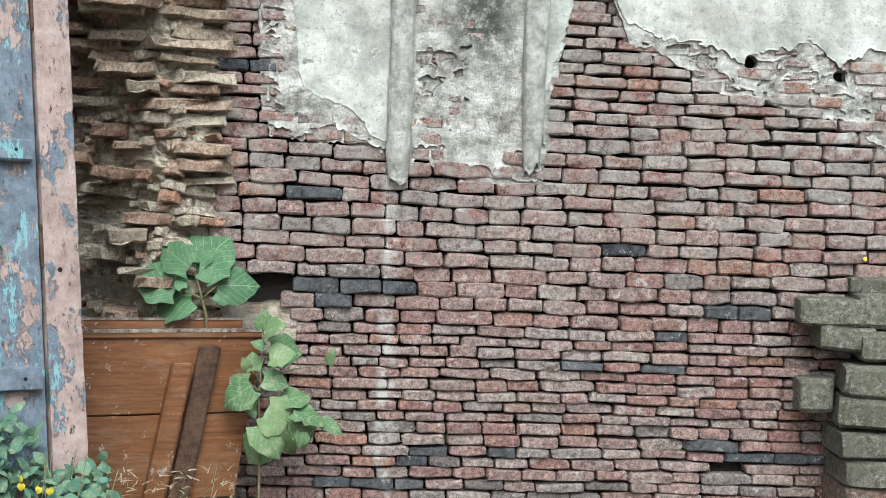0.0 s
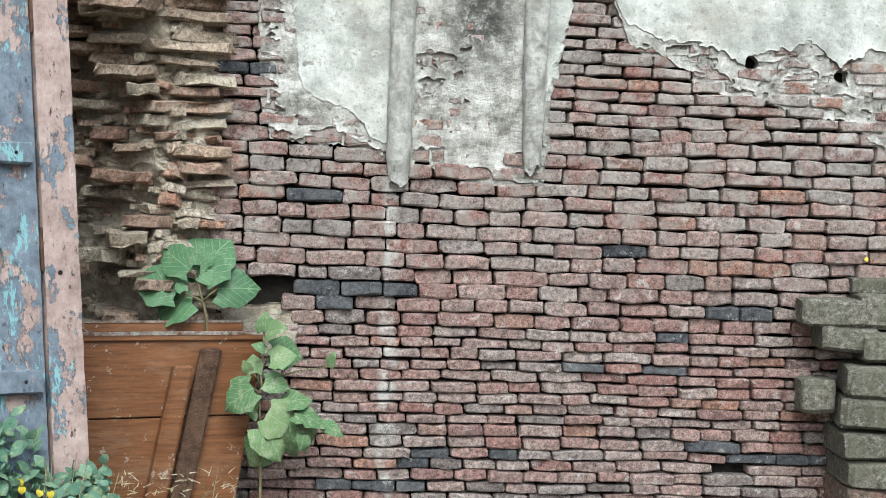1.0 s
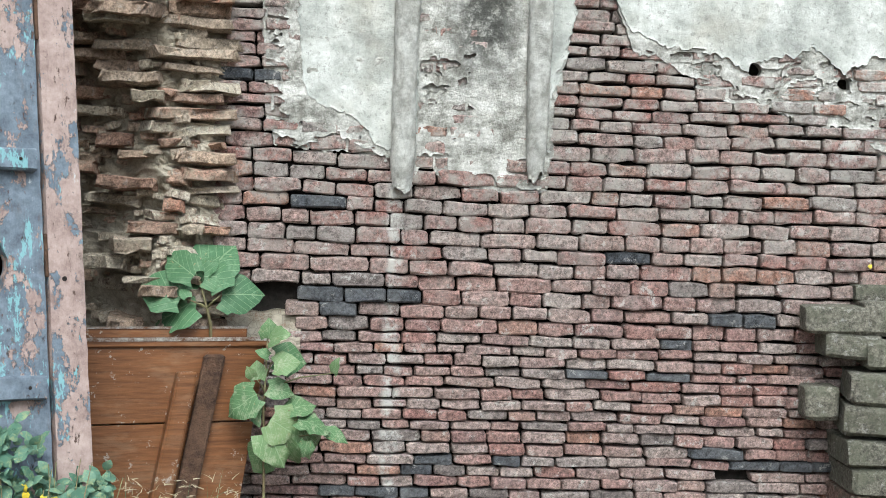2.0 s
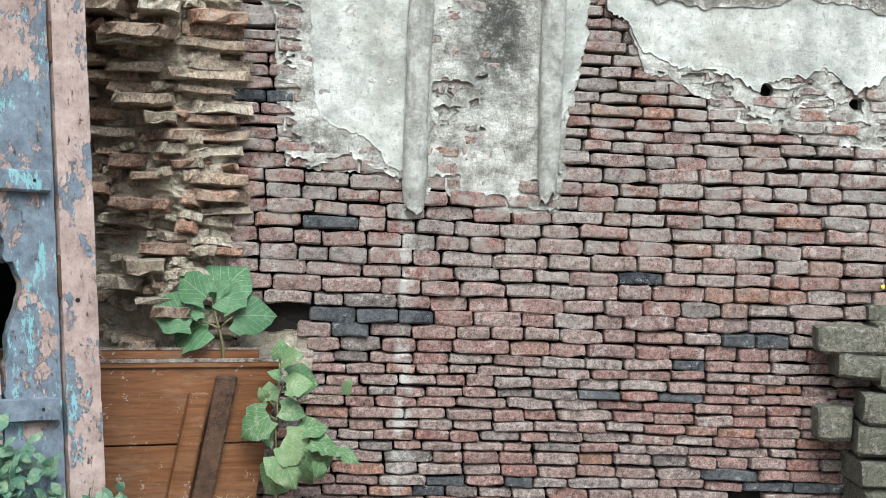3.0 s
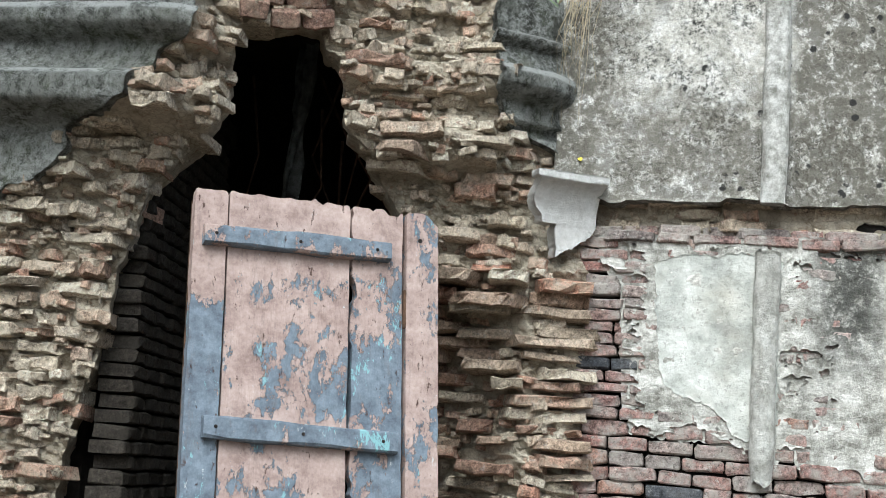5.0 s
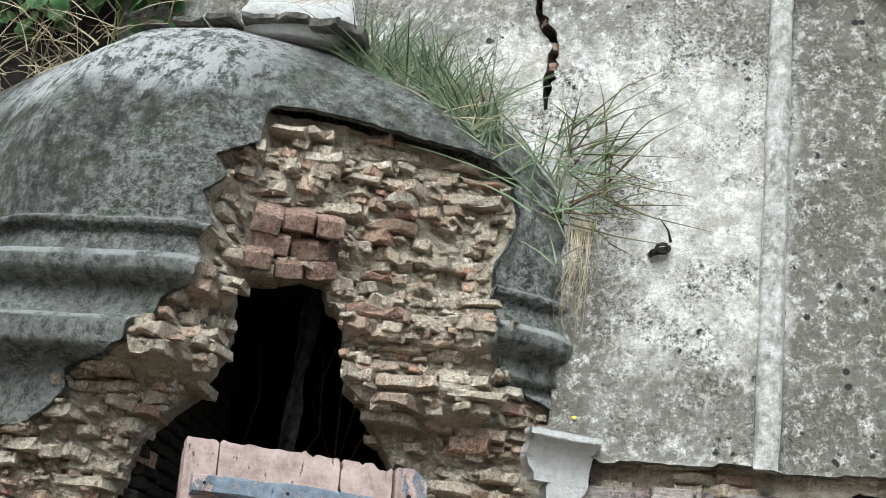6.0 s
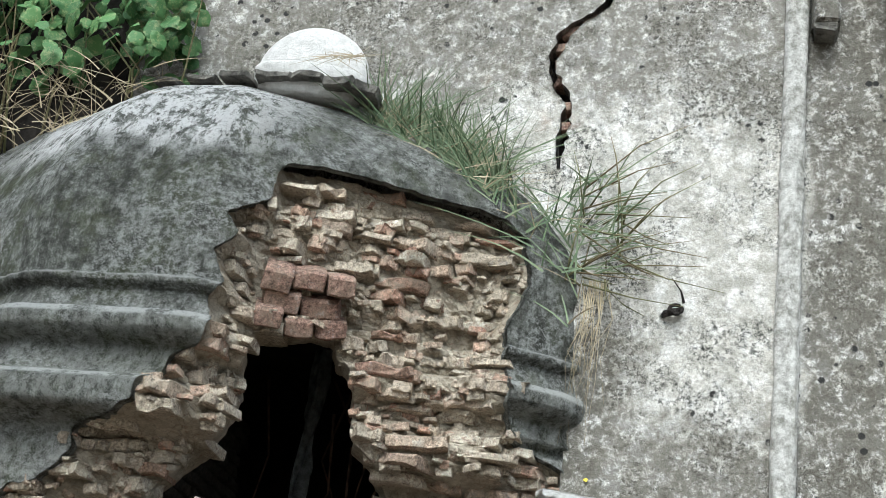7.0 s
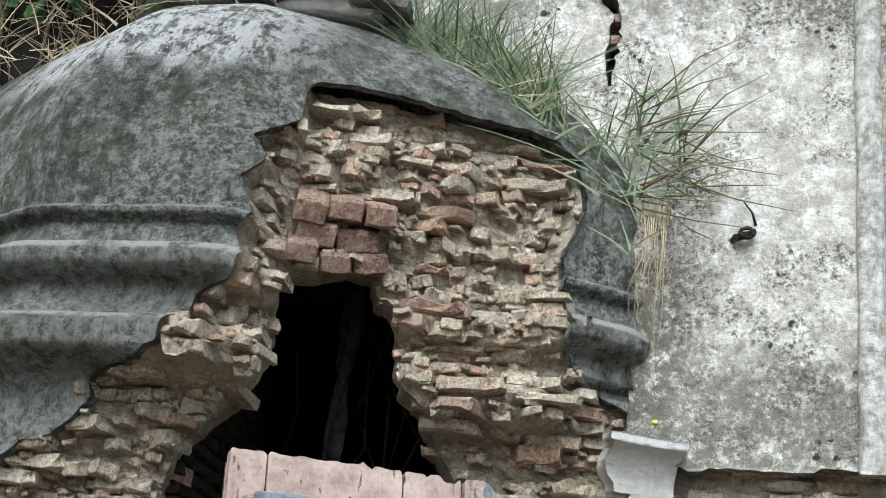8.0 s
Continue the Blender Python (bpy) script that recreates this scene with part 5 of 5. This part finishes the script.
# Shrub growing on the roof behind the dome.
shrub = thing("roof_shrub", "dense round-leaved shrub rooted on the ruined roof", "shrub")
poses = []
for _ in range(900):
    x, y = rng.uniform(-3.3, -2.0), rng.uniform(-0.42, -0.08)
    top = 4.55 - 0.25 * max(0, x + 2.35) / 0.3
    low = 3.84 + 0.10 * float(field(x * 5, 0, 3)) - 0.28 * max(0, -2.25 - x)
    z = rng.uniform(low, max(top, low + 0.1))
    poses.append(leaf_pose((x, y, z), rng.uniform(-160, -20), rng.uniform(0.04, 0.085), jitter_face(0.45), 1.15, rng.normal(0, 0.4)))
strew("foliage", BUSH_LEAF, shrub, OVALS, poses)
for n in range(26):
    x = rng.uniform(-3.2, -2.05)
    tube("twig", [(x, -0.15, 3.5), (x + rng.normal(0, 0.06), -0.2, 3.8), (x + rng.normal(0, 0.12), -0.25, 4.05), (x + rng.normal(0, 0.2), -0.25, 4.4)], 0.005, STEM, shrub)
blades("dry_growth", STRAW, shrub, [(rng.uniform(-3.0, -2.0), rng.uniform(-0.4, -0.1), rng.uniform(3.45, 3.75)) for _ in range(260)], (0.1, -0.2, 0.5, 0.8), (0.08, 0.25), 0.0022)
# A near-black box behind the leaves stands for the shade inside the shrub.
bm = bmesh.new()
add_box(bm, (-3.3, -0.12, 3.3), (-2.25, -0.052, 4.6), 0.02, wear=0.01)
part("shade_backing", bm, SHADE_BLACK, shrub, "near-black box standing for the shade within the shrub")


def on_dome(x, y):
    """Height of the dome over a place in plan."""
    best = 3.0
    sx, sy = x - HEART[0], y - HEART[1]
    ang = math.atan2(-sy, sx)
    for t in np.linspace(0.05, RUN[-1] - 0.05, 60):
        q, _ = plan(np.array([t]))
        qx, qy = q[0] - HEART
        if abs(math.atan2(-qy, qx) - ang) < 0.06:
            k = min(1.0, math.hypot(sx, sy) / max(0.05, math.hypot(qx, qy)))
            best = max(best, SPRING + RISE * math.sqrt(max(0.0, 1 - k * k)))
    return best


grass = thing("grass_tuft", "long grass growing behind the shoulder of the dome", "grass")
roots = []
for _ in range(520):
    x = rng.uniform(-1.38, -0.60) if rng.random() < 0.35 else rng.uniform(-1.34, -0.88)
    y = rng.uniform(-0.16, -0.06)
    roots.append((x, y, on_dome(x, y) - 0.02))
blades("green_grass", GRASS, grass, roots, (-0.08, -0.15, 0.8, 0.55), (0.08, 0.34), 0.0033)
blades("dry_growth", STRAW, grass, roots[::4], (0.2, -0.3, 0.5, 0.6), (0.08, 0.2), 0.002)
blades("overhanging_grass", GRASS, grass, [(rng.uniform(-0.68, -0.52), rng.uniform(-0.13, -0.06), rng.uniform(3.15, 3.5)) for _ in range(60)], (0.55, -0.2, 0.35, 0.8), (0.08, 0.26), 0.0032)
for _ in range(44):
    x, z = rng.uniform(-0.66, -0.48), rng.uniform(3.12, 3.45)
    dx, dz = rng.uniform(-0.05, 0.36), rng.uniform(-0.14, 0.26)
    tube("stalk", [(x, -0.09, z), (x + dx * 0.5, -0.12, z + dz * 0.65), (x + dx, -0.13, z + dz)], 0.0034, STEM, grass, tip=0.25)
blades("tuft", STRAW, grass, [(rng.uniform(-1.47, -1.32), -0.30, 3.80) for _ in range(50)], (0.0, -0.6, -0.3, 0.5), (0.05, 0.11), 0.0022, "tuft of dry straw")

rooting = thing("hanging_roots", "bundle of thin pale roots hanging down the plaster", "roots")
for _ in range(26):
    x = rng.uniform(-0.605, -0.525)
    low = rng.uniform(2.72, 2.98) if rng.random() < 0.85 else 2.63
    tube("root", [(x, -0.075, 3.15), (x + rng.normal(0, 0.012), -0.10, 3.02), (x + rng.normal(-0.01, 0.014), -0.10, (3.02 + low) / 2), (x + rng.normal(-0.015, 0.016), -0.095, low)], 0.0012, STRAW, rooting)

# Weeds at the foot of the door.
weed = thing("weed_clump", "bluish green weeds with yellow flowers at the door's foot", "weeds")
SMALL = [leaf_mesh("leaf", BLUE_LEAF, "oval", 0.3) for _ in range(4)]
poses = []


def before_door(x, z):
    """How far forward the door's face stands at a place in front of it."""
    return -0.72 + (x + 1.4765) * 0.618 - (2.2857 - z) * 0.18 - 0.03


for _ in range(1500):
    x = rng.uniform(-1.15, -0.71)
    z = rng.uniform(0.55, 0.885 + 0.15 * max(0.0, min(1.0, (-0.84 - x) / 0.10)) + 0.03 * rng.normal())
    poses.append(leaf_pose((x, before_door(x, z) - rng.uniform(0.02, 0.16), z), rng.uniform(0, 360), rng.uniform(0.018, 0.05), jitter_face(0.5), rng.uniform(0.5, 1.0), rng.normal(0, 0.4)))
strew("foliage", BLUE_LEAF, weed, SMALL, poses)
for _ in range(34):
    x = rng.uniform(-1.12, -0.76)
    y = before_door(x, 0.6) - 0.08
    tube("stem", [(x, y - 0.05, 0.0), (x + rng.normal(0, 0.03), y - 0.02, 0.5), (x + rng.normal(0, 0.04), y, rng.uniform(0.82, 0.97))], 0.003, STEM, weed)
PETALS = [leaf_mesh("petal", YELLOW, "heart", 0.3) for _ in range(2)]
for x, z in ((-0.888, 0.915), (-0.884, 0.897), (-0.846, 0.885), (-0.826, 0.88)):
    ob = new("flower", PETALS[0])
    ob.parent = weed
    ob.matrix_world = leaf_pose((x, before_door(x, z) - 0.17, z), rng.uniform(-120, -60), 0.019, jitter_face(0.3), 0.8)

dry = thing("dry_grass", "sparse seeding grass stalks in front of the panel", "grass")
blades("stalk_grass", GRASS, dry, [(rng.uniform(-0.80, -0.42), rng.uniform(-0.6, -0.45), rng.uniform(0.55, 0.72)) for _ in range(90)], (0.2, -0.1, 0.8, 0.5), (0.12, 0.26), 0.0013)
blades("seeding_grass", STRAW, dry, [(rng.uniform(-0.80, -0.42), rng.uniform(-0.6, -0.45), rng.uniform(0.74, 0.88)) for _ in range(150)], (0.2, -0.1, 0.6, 0.8), (0.012, 0.03), 0.0016)
blades("foot", GRASS, dry, [(rng.uniform(-1.2, 1.4), rng.uniform(-0.65, -0.2), 0.0) for _ in range(500)], (0.0, -0.1, 0.9, 0.4), (0.15, 0.5), 0.003)

for x, y, z, a in ((1.403, -0.012, 1.443, 40), (-0.545, -0.055, 2.535, 150)):
    ob = new("fallen_leaf", PETALS[1])
    tagged(ob, "tiny yellowed leaf caught on the masonry", "leaf", "fallen leaves")
    ob.matrix_world = leaf_pose((x, y, z), a, 0.014, (0.2, -0.9, 0.3), 0.8)

# Mud in the gap of the brick wall, twigs and a hanging rag inside the chamber.
gap = thing("mud_fill", "dried mud filling a gap of fallen bricks", "mud")
sheet("mud", np.linspace(-0.50, -0.28, 30), np.linspace(1.10, 1.275, 24), lambda u, v: np.stack([u, 0.02 - 0.03 * np.exp(-(((v - 1.17) / 0.06) ** 2)) + 0.012 * field(u * 25, v * 25, 44, 4), v], -1),
      lambda u, v: np.stack([u, 0 * u + 0.05, v], -1), lambda u, v: v < 1.262 + 0.012 * field(u * 12, v, 9), MUD, gap)
rag = thing("hanging_rag", "pale torn rag hanging in the dark chamber", "cloth")
sheet("cloth", np.linspace(-1, 1, 9), np.linspace(2.1, 3.02, 60), lambda u, v: np.stack([-1.52 + 0.03 * u * (0.4 + 0.6 * np.abs(np.sin(v * 5))) + 0.03 * np.sin(v * 7), 0.25 + 0.012 * np.sin(u * 4 + v * 9), v], -1),
      lambda u, v: np.stack([-1.52 + 0.03 * u, 0 * u + 0.27, v], -1), lambda u, v: np.abs(u) < 0.7 + 0.5 * field(v * 9, u, 12), make_mortar("grey_rag", (0.22, 0.24, 0.24), (0.08, 0.09, 0.09), 30), rag)
for _ in range(16):
    x, z = rng.uniform(-1.75, -1.0), rng.uniform(2.2, 3.0)
    ob = tube("dry_twig", [(x, 0.3, z), (x + rng.normal(0, 0.1), 0.4, z - 0.25), (x + rng.normal(0, 0.2), 0.45, z - 0.6)], 0.006, OLD_WOOD)
    tagged(ob, "thin dry twig tangled inside the dark chamber", "twig", "twigs in the chamber")

place_bricks(SHADED, jamb_bricks[::4], jamb)
join_bricks("brickwork", SHADED, [b for n, b in enumerate(jamb_bricks) if n % 4], SHADED_BRICK, jamb)
place_bricks(JAGGED, [b for b in ledge_bricks if 2.34 < b[1].translation.z < 3], upper)
place_bricks(ARCHED, [b for b in ledge_bricks if b[1].translation.z > 3], upper)
place_bricks(BRICKS, [b for b in ledge_bricks if b[1].translation.z <= 2.34], upper)
place_bricks(JAGGED, bay_bricks, bay)
place_bricks(ARCHED, arch_bricks, bay)
place_bricks(REDDISH, jamb_face, bay)
chips = []
while len(chips) < 850:
    c, cz = rng.uniform(0.1, 2.1), rng.uniform(1.2, 3.25)
    arr, vz = np.array([c]), np.array([cz])
    if not broken(arr, vz, 0.2)[0] or in_hole(arr, vz)[0]:
        continue
    place = core_at(arr, vz)[0]
    place[:2] -= INWARD * rng.uniform(0.0, 0.025)
    w = rng.uniform(0.015, 0.06)
    m = Matrix.Translation(place) @ Euler((rng.normal(0, 0.15), rng.normal(0, 0.12), rng.normal(0, 0.4))).to_matrix().to_4x4()
    chips.append((int(rng.integers(14)), m @ Matrix.Diagonal((w, rng.uniform(0.02, 0.05), w * rng.uniform(0.3, 0.7), 1))))
join_bricks("rubble_fill", JAGGED, chips, RAW_BRICK, bay)
join_bricks("brick_rubble", JAGGED, bay_rest, RAW_BRICK, bay)
place_bricks(BRICKS, near_bricks, wall)
place_bricks(OVERBURNT, dark_bricks, wall)
join_bricks("brickwork", BRICKS, far_bricks, BRICK, wall)
